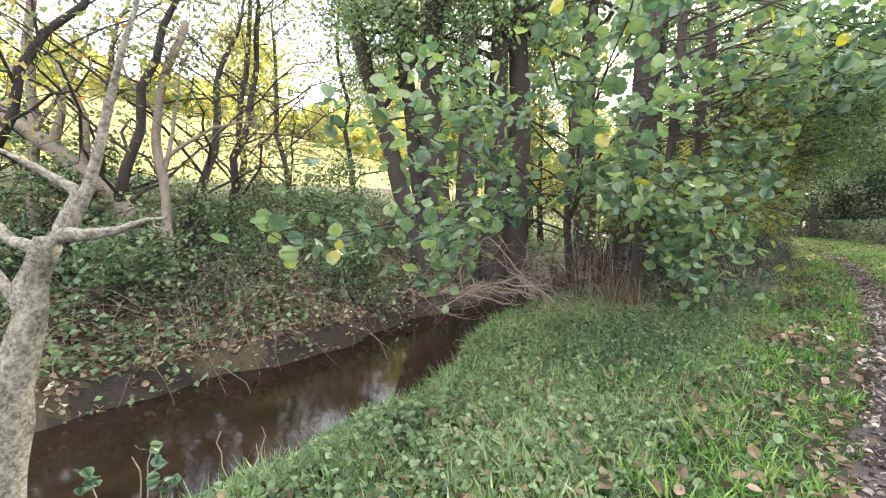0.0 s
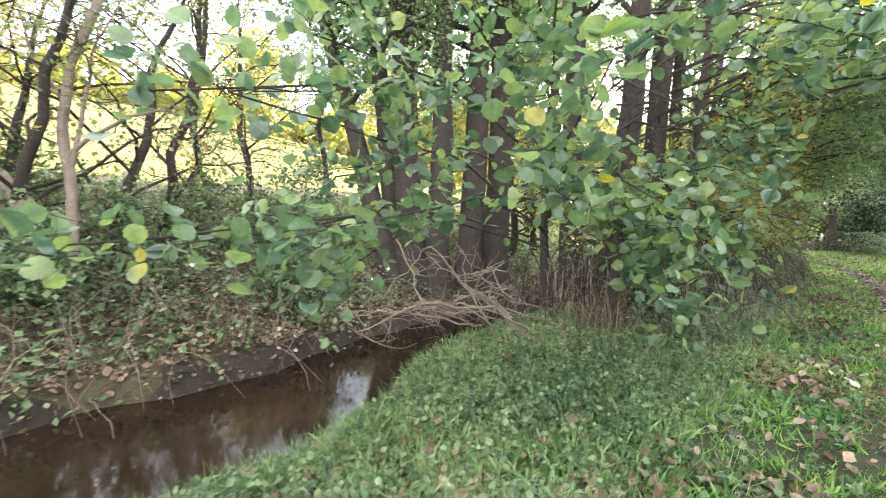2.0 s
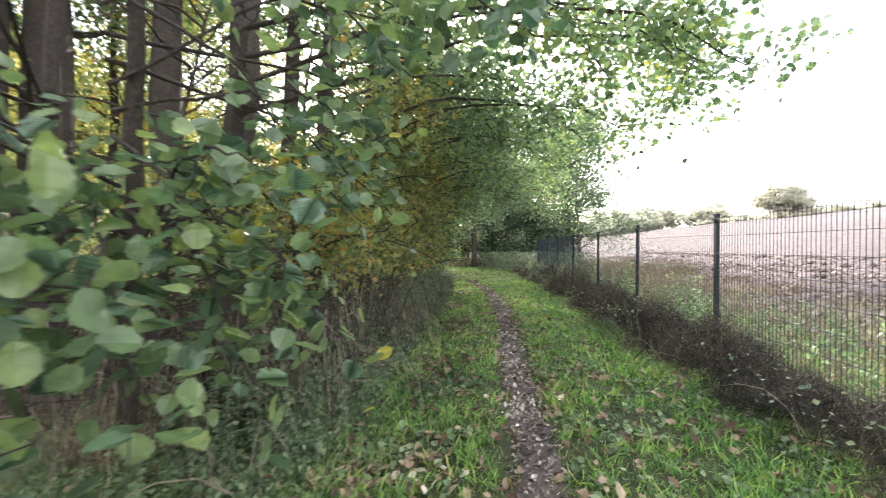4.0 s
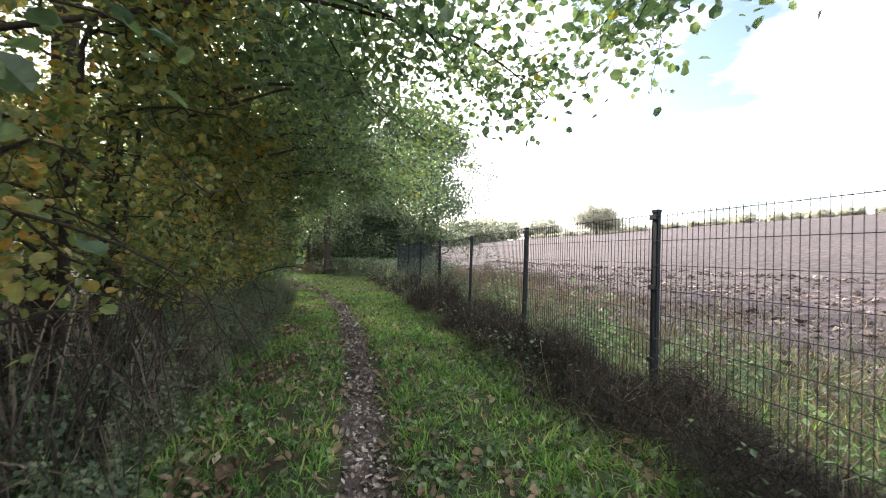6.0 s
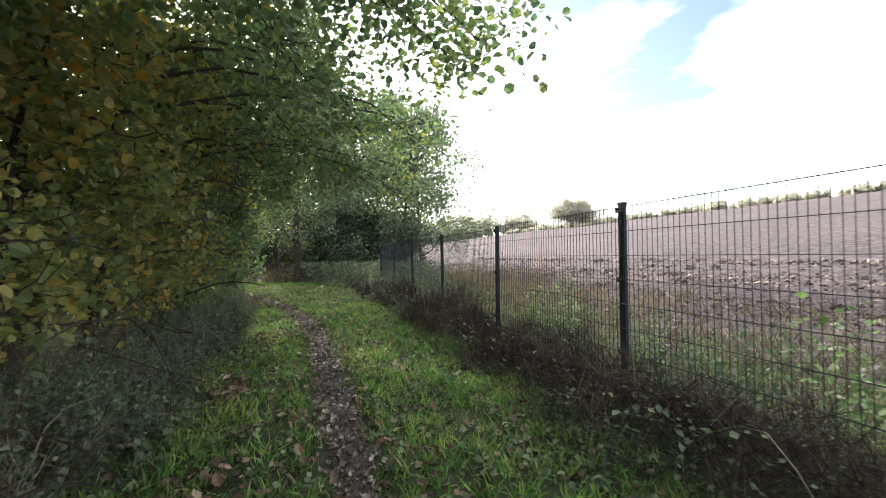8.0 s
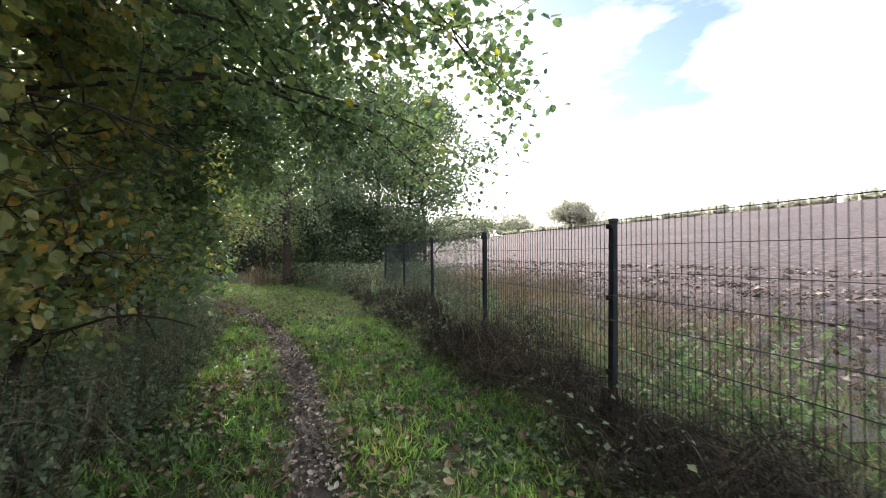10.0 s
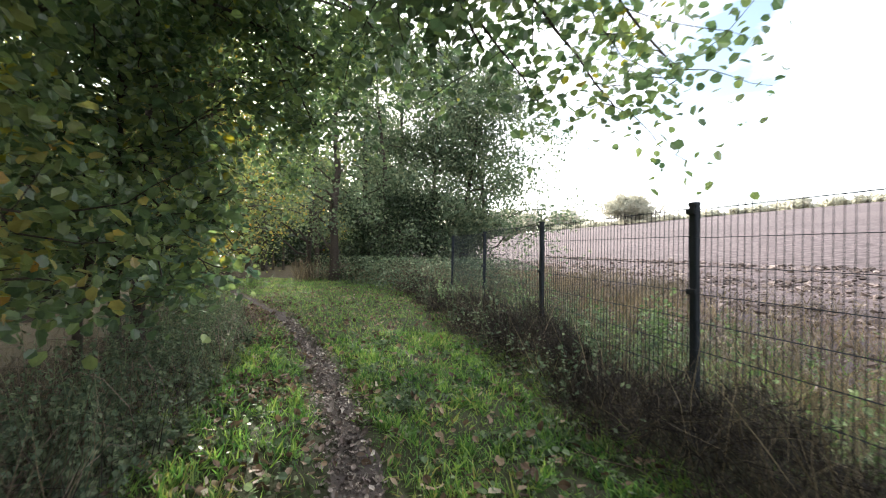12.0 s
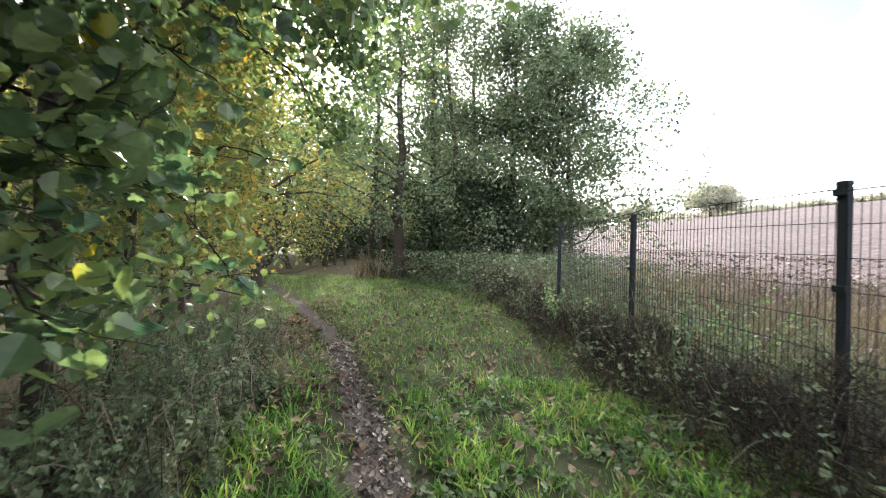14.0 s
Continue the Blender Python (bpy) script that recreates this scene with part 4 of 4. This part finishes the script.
# far woods and hedges
def far_trees(name, label, rows_of, mat, n=110, size=0.5):
    pieces = []
    for x, y, h, w in rows_of:
        d = rng.normal(0, 1, (n, 3))
        d /= np.linalg.norm(d, axis=1)[:, None]
        P = d * np.array([w, w, h * 0.45]) * rng.uniform(0.6, 1.08, (n, 1)) + np.array([x, y, float(gz(x, y)) + h * 0.5])
        pieces.append(scatter(*LEAF4, P, rng.uniform(0.8, 1.6, n) * w * size, 0.8))
        pieces.append(scatter(*BLADE1, np.array([[x, y, float(gz(x, y)) - 0.2]]), np.array([h * 0.7]), 0.02))
    V, F = join(pieces)
    return tagged(np_part(name, V, F, mat), label, "woods", kind="stuff")


# hedge and field woods take the leaf colour paled for haze
far_trees("far_hedge", "sparse hedge along the skyline of the field", [(104 + rng.normal(0, 3), y, rng.uniform(0.7, 2.2), rng.uniform(0.8, 2.2)) for y in np.arange(-30, 210, 1.1)], M_FAR_HAZED)
far_trees("far_woods", "distant green woods beyond the field", [(x, 240 + rng.normal(0, 14), rng.uniform(8, 13), rng.uniform(5, 8)) for x in np.arange(-60, 130, 5)], M_FAR_HAZED)
far_trees("far_woods", "distant sunlit woods on the meadow's edge", [(-72 + rng.normal(0, 5), y, rng.uniform(8, 13), rng.uniform(4, 7)) for y in np.arange(-60, 160, 5)], M_LEAF_YEL)

far_trees("far_woods", "dense greenish wood behind the bend", [(x + rng.normal(0, 1), rng.uniform(56, 74), rng.uniform(10, 14), rng.uniform(3, 4.2)) for x in np.arange(-42, 9, 2.6)], M_LEAF_GREY, 900, 0.16)
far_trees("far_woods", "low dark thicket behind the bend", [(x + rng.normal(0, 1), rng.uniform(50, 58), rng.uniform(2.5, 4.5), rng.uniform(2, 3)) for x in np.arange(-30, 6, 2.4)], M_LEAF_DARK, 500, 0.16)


# ---- low growth ----
def spread_points(n, x0, x1, y0, y1, keep=None):
    x, y = rng.uniform(x0, x1, n), rng.uniform(y0, y1, n)
    if keep is not None:
        ok = keep(x, y)
        x, y = x[ok], y[ok]
    return np.stack([x, y, gz(x, y)], 1)


def patchy(x, y, f=1.0):
    return 0.5 + 0.25 * np.sin(x * 2.9 * f + 1.3 * np.sin(y * 1.7 * f)) + 0.25 * np.sin(y * 3.7 * f - x * 1.9 * f + 0.7)


def chance(x):
    return rng.uniform(0, 1, len(x))


def off_trail(x, y, w=0.155):
    return np.abs(x - trail_x(y)) > w + 0.05 * np.sin(y * 9) + 0.04 * np.sin(y * 23)


def grass_patch(name, label, P, size, mat, tilt=0.35, template=BLADE1, category="grass"):
    V, F = scatter(*template, P, rng.uniform(0.5, 1.4, len(P)) * size, tilt)
    return tagged(np_part(name, V, F, mat), label, category, kind="stuff")


def clumps(n, each, wide, region, keep):
    """Points in tight clumps, thinning outwards."""
    C = spread_points(n, *region, keep)
    P = np.repeat(C, each, axis=0) + rng.normal(0, 1, (len(C) * each, 3)) * (wide, wide, 0.0)
    P[:, 2] = gz(P[:, 0], P[:, 1])
    return P


lawn = spread_points(120000, -1.8, 2.3, 1.0, 20, lambda x, y: off_trail(x, y) & (chance(x) < 0.2 + 0.8 * patchy(x, y)))
grass_patch("grass", "short green verge grass beside the footpath", lawn, 0.055, M_GRASS, 0.7, WIDE)
tufts = clumps(9000, 13, 0.03, (-1.8, 2.3, 1.0, 22), lambda x, y: off_trail(x, y, 0.26) & (chance(x) < 0.1 + 0.9 * patchy(x, y, 1.6)))
grass_patch("grass", "longer grass tufts on the verge", tufts, 0.1, M_GRASS, 0.6, WIDE)
lawn = spread_points(60000, -7, 3.0, 20, 35, lambda x, y: off_trail(x, y) & (x > trail_x(y) - 1.4))
grass_patch("grass", "green grass at the bend of the footpath", lawn, 0.075, M_GRASS, 0.6, WIDE)
near_bank = (-3.7, -0.7, 0.3, 10)
bank = clumps(2600, 24, 0.05, near_bank, lambda x, y: (x - stream_x(y) > 0.85) & (x < -0.9 + 0.6 * (chance(x) - 0.5)) & (chance(x) < 0.15 + patchy(x, y, 1.4)))
grass_patch("grass", "lush tufted grass on the near stream bank", bank, 0.19, M_BANKGRASS, 0.5, FINE)
bank = clumps(2200, 14, 0.05, near_bank, lambda x, y: (x - stream_x(y) > 0.9) & (x < -1.0) & (chance(x) < patchy(x, y)))
grass_patch("grass", "broad-bladed grass tufts on the near bank", bank, 0.14, M_BANKGRASS, 0.65, WIDE)
fieldside = spread_points(60000, 2.8, 8.5, 2, 44, lambda x, y: chance(x) < (1.1 - (x - 2.8) / 5.5) * (0.4 + 0.6 * patchy(x, y, 0.7)))
grass_patch("grass", "green weedy margin grass along the field", fieldside, 0.15, M_GRASS, 0.6)
fieldside = spread_points(90000, 2.8, 11, 2, 46, lambda x, y: chance(x) < (0.25 + patchy(x, y, 0.5)) * (1.15 - (x - 2.8) / 8))
grass_patch("grass", "dry straw-coloured grass on the field margin", fieldside, 0.24, M_DRY, 0.6)
patch = spread_points(15000, 3.6, 8.5, 17, 36, lambda x, y: patchy(x, y, 0.35) > 0.5)
grass_patch("stubble", "straw-coloured withered stand behind the fence", patch, 0.42, M_STRAW, 0.45, THIN)
patch = spread_points(9000, 5.5, 11, 24, 38, lambda x, y: patchy(x, y, 0.4) > 0.35)
grass_patch("stubble", "orange-brown withered stand at the field margin", patch, 0.5, M_DRY, 0.4, FINE)
herbs_dry = spread_points(6000, -2.6, -1.0, 8.6, 19, lambda x, y: (x < edge_x(y) - 0.1) & (patchy(x, y, 0.8) > 0.4))
grass_patch("tall_herbs", "pale dried herbs standing below the shrubs", herbs_dry, 0.62, M_DRY, 0.4, THIN)
stubble = spread_points(16000, 4.5, 14, 14, 60, lambda x, y: patchy(x, y, 0.3) > 0.55)
grass_patch("stubble", "orange-brown withered growth on the field margin", stubble, 0.26, M_DRY, 0.6, FINE1)


# withered heaps along the fence: mounds of fine blades
def mound(P, centres, reach):
    z = np.zeros(len(P))
    for cx_, cy_, h in centres:
        z = np.maximum(z, h * np.exp(-((P[:, 0] - cx_) ** 2 + (P[:, 1] - cy_) ** 2) / reach ** 2))
    return z


heaps = [(2.4 + rng.normal(0, 0.1), y + rng.normal(0, 0.25), rng.uniform(0.28, 0.75)) for y in np.arange(1, 32, 0.6)] + [(2.25, 16.1, 0.95), (2.3, 15.7, 0.9), (2.2, 12.2, 0.65), (2.25, 9.6, 0.7), (2.3, 19.2, 0.6), (2.3, 20.6, 0.6)]
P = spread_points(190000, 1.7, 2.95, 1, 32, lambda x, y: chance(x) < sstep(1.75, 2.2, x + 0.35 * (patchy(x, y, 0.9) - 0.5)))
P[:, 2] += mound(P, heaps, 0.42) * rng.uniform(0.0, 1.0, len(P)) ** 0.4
grass_patch("withered_grass", "withered grass heaped along the fence foot, darkened for shade", P, 0.22, M_DRYSHADE, 1.0, FINE1)
P = spread_points(16000, 1.8, 3.0, 1, 32, lambda x, y: chance(x) < patchy(x, y, 0.6))
P[:, 2] += mound(P, heaps, 0.42) * rng.uniform(0.2, 1.0, len(P))
grass_patch("withered_grass", "bleached grass stalks bent over the fence foot", P, 0.36, M_DRY, 0.95, THIN)
# the heaps' shade-darkened blade colour serves for this undergrowth too
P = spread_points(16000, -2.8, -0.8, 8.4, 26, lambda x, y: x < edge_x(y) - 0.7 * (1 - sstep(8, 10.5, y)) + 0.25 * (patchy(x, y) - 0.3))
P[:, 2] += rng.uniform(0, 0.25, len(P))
grass_patch("undergrowth", "dry tangled undergrowth below the shrubs", P, 0.26, M_DRYSHADE, 1.0, FINE1)
P = spread_points(16000, -3.2, -0.8, 8.2, 26, lambda x, y: x < edge_x(y) - 0.7 * (1 - sstep(8, 10.5, y)) + 0.25 * (patchy(x, y) - 0.3))
grass_patch("undergrowth", "pale dead stalks below the shrubs", P, 0.4, M_DRY, 1.2, THIN)
P = spread_points(4200, 2.1, 3.5, 16.5, 27, lambda x, y: chance(x) < 0.2 + 0.8 * patchy(x, y, 0.7))
grass_patch("tall_herbs", "pale tall dried herbs standing at the fence", P, 0.8, M_DRY, 0.35, THIN)
P = spread_points(4000, 1.2, 3.3, 26, 34, lambda x, y: x > 2.6 - (y - 26) * 0.2 + 0.5 * patchy(x, y))
grass_patch("tall_herbs", "pale tall dried herbs before the wood", P, 0.95, M_DRY, 0.25, THIN)
P = spread_points(3500, -2.0, 6.5, 32.6, 36, lambda x, y: patchy(x, y, 0.5) > 0.45)
grass_patch("tall_herbs", "grey tall dried herbs under the trees", P, 0.9, M_DRY, 0.3, FINE)


def herb_patch(name, label, P, size, mat, template=LEAF4, lift=0.1, category="herbs"):
    P = P.copy()
    P[:, 2] += rng.uniform(0.01, lift, len(P))
    V, F = scatter(*template, P, rng.uniform(0.5, 1.35, len(P)) * size, 0.5)
    return tagged(np_part(name, V, F, mat), label, category, kind="stuff")


herb_patch("herbs", "low nettle and ground-ivy leaves on the near bank", clumps(4200, 13, 0.06, (-3.7, -1.0, 0.3, 9), lambda x, y: (x - stream_x(y) > 0.95) & (chance(x) < 0.1 + patchy(x, y, 0.8))), 0.036, M_HERB, LEAF6, 0.14)
herb_patch("herbs", "dark ivy and bramble leaves on the far bank", spread_points(70000, -11, -4.9, -5, 24, lambda x, y: (x - stream_x(y) < -0.95) & (chance(x) < 0.15 + patchy(x, y))), 0.075, M_HERB, LEAF4, 0.3)
def stalks(label, n, region, keep, tall, leaf, mat, each=16, bank=False):
    """Upright herbs: a thin stalk and leaves up its length, smaller towards the tip."""
    C = spread_points(n, *region, keep)
    h = rng.uniform(tall[0], tall[1], len(C)) * (0.6 + 0.4 * patchy(C[:, 0], C[:, 1], 1.1))
    if bank:
        h = h * np.clip((edge_x(C[:, 1]) - C[:, 0]) / 0.7 + 0.4, 0.25, 1.0)
    lean = rng.normal(0, 0.22, (len(C), 2))
    t = rng.uniform(0.12, 1.0, (len(C), each))
    up = np.stack([lean[:, :1] * t * h[:, None], lean[:, 1:] * t * h[:, None], t * h[:, None]], -1)
    P = (C[:, None, :] + up + rng.normal(0, 0.012, up.shape)).reshape(-1, 3)
    size = (leaf * rng.uniform(0.6, 1.3, t.shape) * (1.25 - 0.75 * t)).ravel()
    V, F = scatter(*LEAF4, P, size * 1.1, 0.45, up=-0.35)
    tagged(np_part("herbs", V, F, mat), label, "herbs", kind="stuff")
    Q = [tube([c + (0, 0, -0.02), c + (l[0] * k * 0.5, l[1] * k * 0.5, k * 0.5), c + (l[0] * k, l[1] * k, k)], [0.0032, 0.0026, 0.0012], 3) for c, l, k in zip(C, lean, h)]
    V, F = join([(v, f[f.max(1) < len(v)]) for v, f in Q])
    tagged(np_part("herb_stalks", V, F, M_HERB), "thin green-brown stalks of standing herbs", "stalks", kind="stuff")


stalks("grey-green nettles on the verge below the shrubs", 4200, (-2.4, -0.6, 7.4, 28), lambda x, y: (x < edge_x(y) - 0.05 + 0.25 * patchy(x, y)) & (x > edge_x(y) - 1.0) & (chance(x) < 0.25 + patchy(x, y)), (0.4, 1.0), 0.05, M_LEAF_GREY, 26, bank=True)
stalks("low grey-green nettles at the foot of the alders", 800, (-2.4, -0.9, 4.6, 9), lambda x, y: (x < edge_x(y) + 0.3 * patchy(x, y)) & (x > edge_x(y) - 0.8), (0.12, 0.42), 0.045, M_HERB, 12)
herb_patch("herbs", "green weeds among the withered grass by the fence", spread_points(20000, 1.8, 3.6, 2, 33, lambda x, y: chance(x) < patchy(x, y, 0.5) ** 2), 0.042, M_LEAF_GREY, LEAF4, 0.5)
stalks("green weeds on the field margin behind the fence", 900, (2.85, 5.6, 6, 25), lambda x, y: chance(x) < patchy(x, y, 0.6) ** 2 * (1.3 - (x - 2.85) / 3), (0.3, 0.85), 0.06, M_HERB, 18)
stalks("tall grey-green weeds growing through the fence", 700, (2.0, 3.6, 18.5, 28), lambda x, y: chance(x) < patchy(x, y, 0.7), (0.5, 1.15), 0.06, M_LEAF_GREY, 18)
herb_patch("herbs", "grey-green weeds before the wood", spread_points(34000, -2.5, 6, 26, 36, lambda x, y: (x > 2.5 - (y - 26) * 0.45) & (chance(x) < 0.2 + patchy(x, y, 0.4))), 0.08, M_LEAF_GREY, LEAF4, 1.1)


def litter_density(x, y):
    return 0.13 + 0.3 * np.exp(-((x - trail_x(y)) / 0.35) ** 2) + 0.8 * np.exp(-((x - edge_x(y) - 0.38) / 0.3) ** 2) * (patchy(x, y, 0.7) > 0.4)


herb_patch("fallen_leaves", "brown fallen leaves scattered over the grass", spread_points(52000, -2.0, 2.2, 0.8, 30, lambda x, y: off_trail(x, y) & (chance(x) < litter_density(x, y))), 0.058, M_FALLEN, CURL, 0.07, "leaves")
herb_patch("fallen_leaves", "pale trodden leaves strewn along the path", spread_points(52000, -1.0, 1.0, 0.8, 26, lambda x, y: chance(x) < np.exp(-((x - trail_x(y)) / 0.17) ** 4)), 0.038, M_PATHLEAF, CURL, 0.02, "leaves")
herb_patch("herbs", "small broad-leaved weeds in the verge grass", clumps(5200, 8, 0.04, (-1.5, 2.2, 1, 22), lambda x, y: off_trail(x, y, 0.27) & (chance(x) < patchy(x, y, 1.3))), 0.045, M_HERB, LEAF6, 0.06)
herb_patch("fallen_leaves", "fallen leaves caught in the bank grass", spread_points(2600, -3.2, -0.9, 0.5, 9, lambda x, y: chance(x) < 0.3 + 0.7 * patchy(x, y)), 0.06, M_FALLEN, CURL, 0.1, "leaves")
herb_patch("fallen_leaves", "dead leaves and litter on the stream banks", spread_points(34000, -9, -3.0, -1, 12, lambda x, y: np.abs(x - stream_x(y)) > 0.8), 0.06, M_FALLEN, LEAF6, 0.05, "leaves")

# loose stones on the path, clods on the field
OCTA = (np.array([(0.5, 0, 0.1), (0, 0.42, 0.05), (-0.46, 0.06, 0.08), (0.05, -0.45, 0.12), (0.04, 0.03, 0.4), (0, 0, -0.2)]), np.array([(0, 1, 4), (1, 2, 4), (2, 3, 4), (3, 0, 4), (1, 0, 5), (2, 1, 5), (3, 2, 5), (0, 3, 5)]))
P = spread_points(6000, -0.5, 0.8, 2, 26, lambda x, y: np.abs(x - trail_x(y)) < 0.14)
P[:, 2] += 0.012
V, F = scatter(*OCTA, P, rng.uniform(0.008, 0.032, len(P)), 0.4)
tagged(np_part("pebbles", V, F, M_PEBBLE), "small grey stones on the trodden path", "stones", kind="stuff")
P = spread_points(27000, 4.6, 15, 4, 46, lambda x, y: chance(x) < 0.2 + 0.9 * (np.sin(x * 2.2 + 0.4 * np.sin(y)) > 0.0))
V, F = scatter(*OCTA, P, rng.gamma(2.0, 0.038, len(P)) + 0.025, 0.4)
tagged(np_part("clods", V, F, M_CLOD), "turned pale brown clods on the ploughed field", "soil", kind="stuff")


# bramble arcs on the far bank and below the shrubs
def brambles(name, label, n, region, mat, rise, r=0.0038):
    pieces = []
    for _ in range(n):
        x, y = rng.uniform(region[0], region[1]), rng.uniform(region[2], region[3])
        a = np.array([x, y, float(gz(x, y))])
        b = a + np.append(rng.normal(0, 0.55, 2), 0)
        b[2] = float(gz(b[0], b[1])) + rng.uniform(0.0, 0.3)
        Q = wander(a, b, 7, 0.03, rise * rng.uniform(0.3, 1.3))
        if clear_of_walk(Q, 0.5).all():
            pieces.append(tube(Q, np.linspace(r, r * 0.37, 7), 3))
    pieces = [(v, f[f.max(1) < len(v)]) for v, f in pieces]
    V, F = join(pieces)
    return tagged(np_part(name, V, F, mat), label, "brambles", kind="stuff")


brambles("brambles", "tangled brown bramble stems on the far bank", 1200, (-10, -5.2, -0.5, 12), M_DEADWOOD, 0.35)
brambles("brambles", "tangled dry stems below the shrubs", 560, (-2.6, -1.1, 6.6, 24), M_DEADWOOD, 0.4)
brambles("brambles", "dry thicket stems at the bend of the stream", 420, (-4.2, -1.3, 7.9, 11.2), M_DEADWOOD, 0.75, 0.007)
brambles("brambles", "dark thicket stems under the alders", 620, (-4.2, -1.2, 7.9, 12), M_BARK, 0.85, 0.009)
brambles("brambles", "fallen dry stems along the fence foot", 90, (1.9, 2.6, 3, 30), M_DEADWOOD, 0.3)


# ---- small single things ----
def weed(base, height, mat, label):
    o = np.array([base[0], base[1], float(gz(*base))])
    t = thing("weed", tuple(o), label, "plant", "weeds along the fence")
    leaves = []
    for _ in range(6):
        P = wander((rng.normal(0, 0.04), rng.normal(0, 0.04), -0.03), (rng.normal(0, 0.2), rng.normal(0, 0.28), height * rng.uniform(0.45, 0.9)), 9, 0.012)
        V, F = tube(P, np.linspace(0.005, 0.002, 9), 5)
        np_part("stem", V, F, M_HERB, t, smooth=True)
        leaves.append(P[rng.integers(3, 9, 42)] + rng.normal(0, 0.045, (42, 3)))
    L = np.vstack(leaves)
    V, F = scatter(*LEAF6, L, rng.uniform(0.02, 0.055, len(L)), 0.6)
    np_part("foliage_growth", V, F, mat, t, kind="stuff")
    return t


for x, y, h in [(3.0, 11.4, 1.1), (3.2, 12.0, 0.9), (3.4, 11.0, 0.8), (3.0, 14.2, 1.2), (3.1, 14.8, 1.0), (3.3, 15.4, 0.9), (2.95, 17.0, 1.0), (3.1, 18.6, 1.3), (3.3, 19.0, 1.0), (3.0, 19.5, 0.9), (3.2, 21.6, 1.2), (2.9, 22.0, 1.1), (2.3, 23.4, 0.9), (2.2, 24.0, 1.0), (2.4, 24.6, 0.8), (3.0, 8.6, 1.0)]:
    weed((x, y), h, M_BANKGRASS if h > 0.95 else M_HERB, "tall green weed standing at the mesh fence")


def sapling(base, shoots, label):
    o = np.array([base[0], base[1], float(gz(*base))])
    t = thing("sapling", tuple(o), label, "sapling")
    L = []
    for dx, dy, h, leafy in shoots:
        P = wander((0, 0, -0.1), (dx, dy, h), 9, 0.018)
        V, F = tube(P, np.linspace(0.009, 0.003, 9), 6)
        np_part("shoot", V, F, M_DEADWOOD, t, smooth=True)
        if leafy:
            L += [P[-1] + rng.normal(0, 0.035, 3) for _ in range(leafy)]
    for p in L:
        lf = new("leaf", LEAF_MESHES[rng.integers(0, 4)])
        lf.parent = t
        lf.matrix_basis = Matrix.LocRotScale(Vector(p), Euler((rng.normal(-0.3, 0.5), rng.normal(0, 0.5), rng.uniform(0, 6.28))), (0.07, 0.07, 0.07))
    return t


sapling((-3.3, 2.05), [(-0.42, -0.12, 0.42, 9), (0.12, 0.14, 0.55, 8), (0.2, 0.24, 0.36, 7), (-0.12, 0.04, 0.62, 0), (0.0, 0.12, 0.7, 5), (-0.25, -0.02, 0.3, 4)], "small leafy sapling sprouting at the water's edge")
sapling((-3.3, 2.55), [(-0.06, 0.02, 0.62, 0), (0.02, -0.02, 0.3, 0)], "bare dry stalk at the water's edge")
sapling((-3.3, 2.75), [(0.02, 0.06, 0.6, 0), (-0.05, 0.05, 0.45, 0), (0.06, 0.02, 0.4, 0)], "bundle of bleached dry stalks at the water's edge")

# clump of bleached grass at the brink
o = np.array([-2.35, 7.5, float(gz(-2.35, 7.5))])
clump_thing = thing("grass_tuft", tuple(o), "bleached dry grass tuft below the alders", "grass")
L = rng.normal(0, 1, (420, 3)) * (0.13, 0.13, 0.0)
V, F = scatter(*FINE, L, rng.uniform(0.25, 0.6, 420), 0.3)
np_part("blade_growth", V, F, M_DRY, clump_thing, kind="stuff")

# low wooden fence at the bend
low = thing("wire_fence", (-3.5, 42.0, 0), "low dark wooden post and wire fence by the wood", "fence")
spots = [(-5.6, 42.2), (-4.3, 42.4), (-3.7, 42.3), (-2.2, 42.0), (-0.4, 41.4)]
for x, y in spots:
    bm = bmesh.new()
    bmesh.ops.create_cone(bm, cap_ends=True, segments=9, radius1=0.075, radius2=0.065, depth=1.5, matrix=Matrix.Translation((x + 3.5, y - 42.0, float(gz(x, y)) + 0.6)))
    part("post", bm, M_WEATHERED, low)
for h in (0.55, 1.0):
    for (x0, y0), (x1, y1) in zip(spots[:-1], spots[1:]):
        V, F = tube([(x0 + 3.5, y0 - 42.0, float(gz(x0, y0)) + h), (x1 + 3.5, y1 - 42.0, float(gz(x1, y1)) + h)], [0.012, 0.012], 5)
        np_part("wire", V, F, M_STEEL, low)
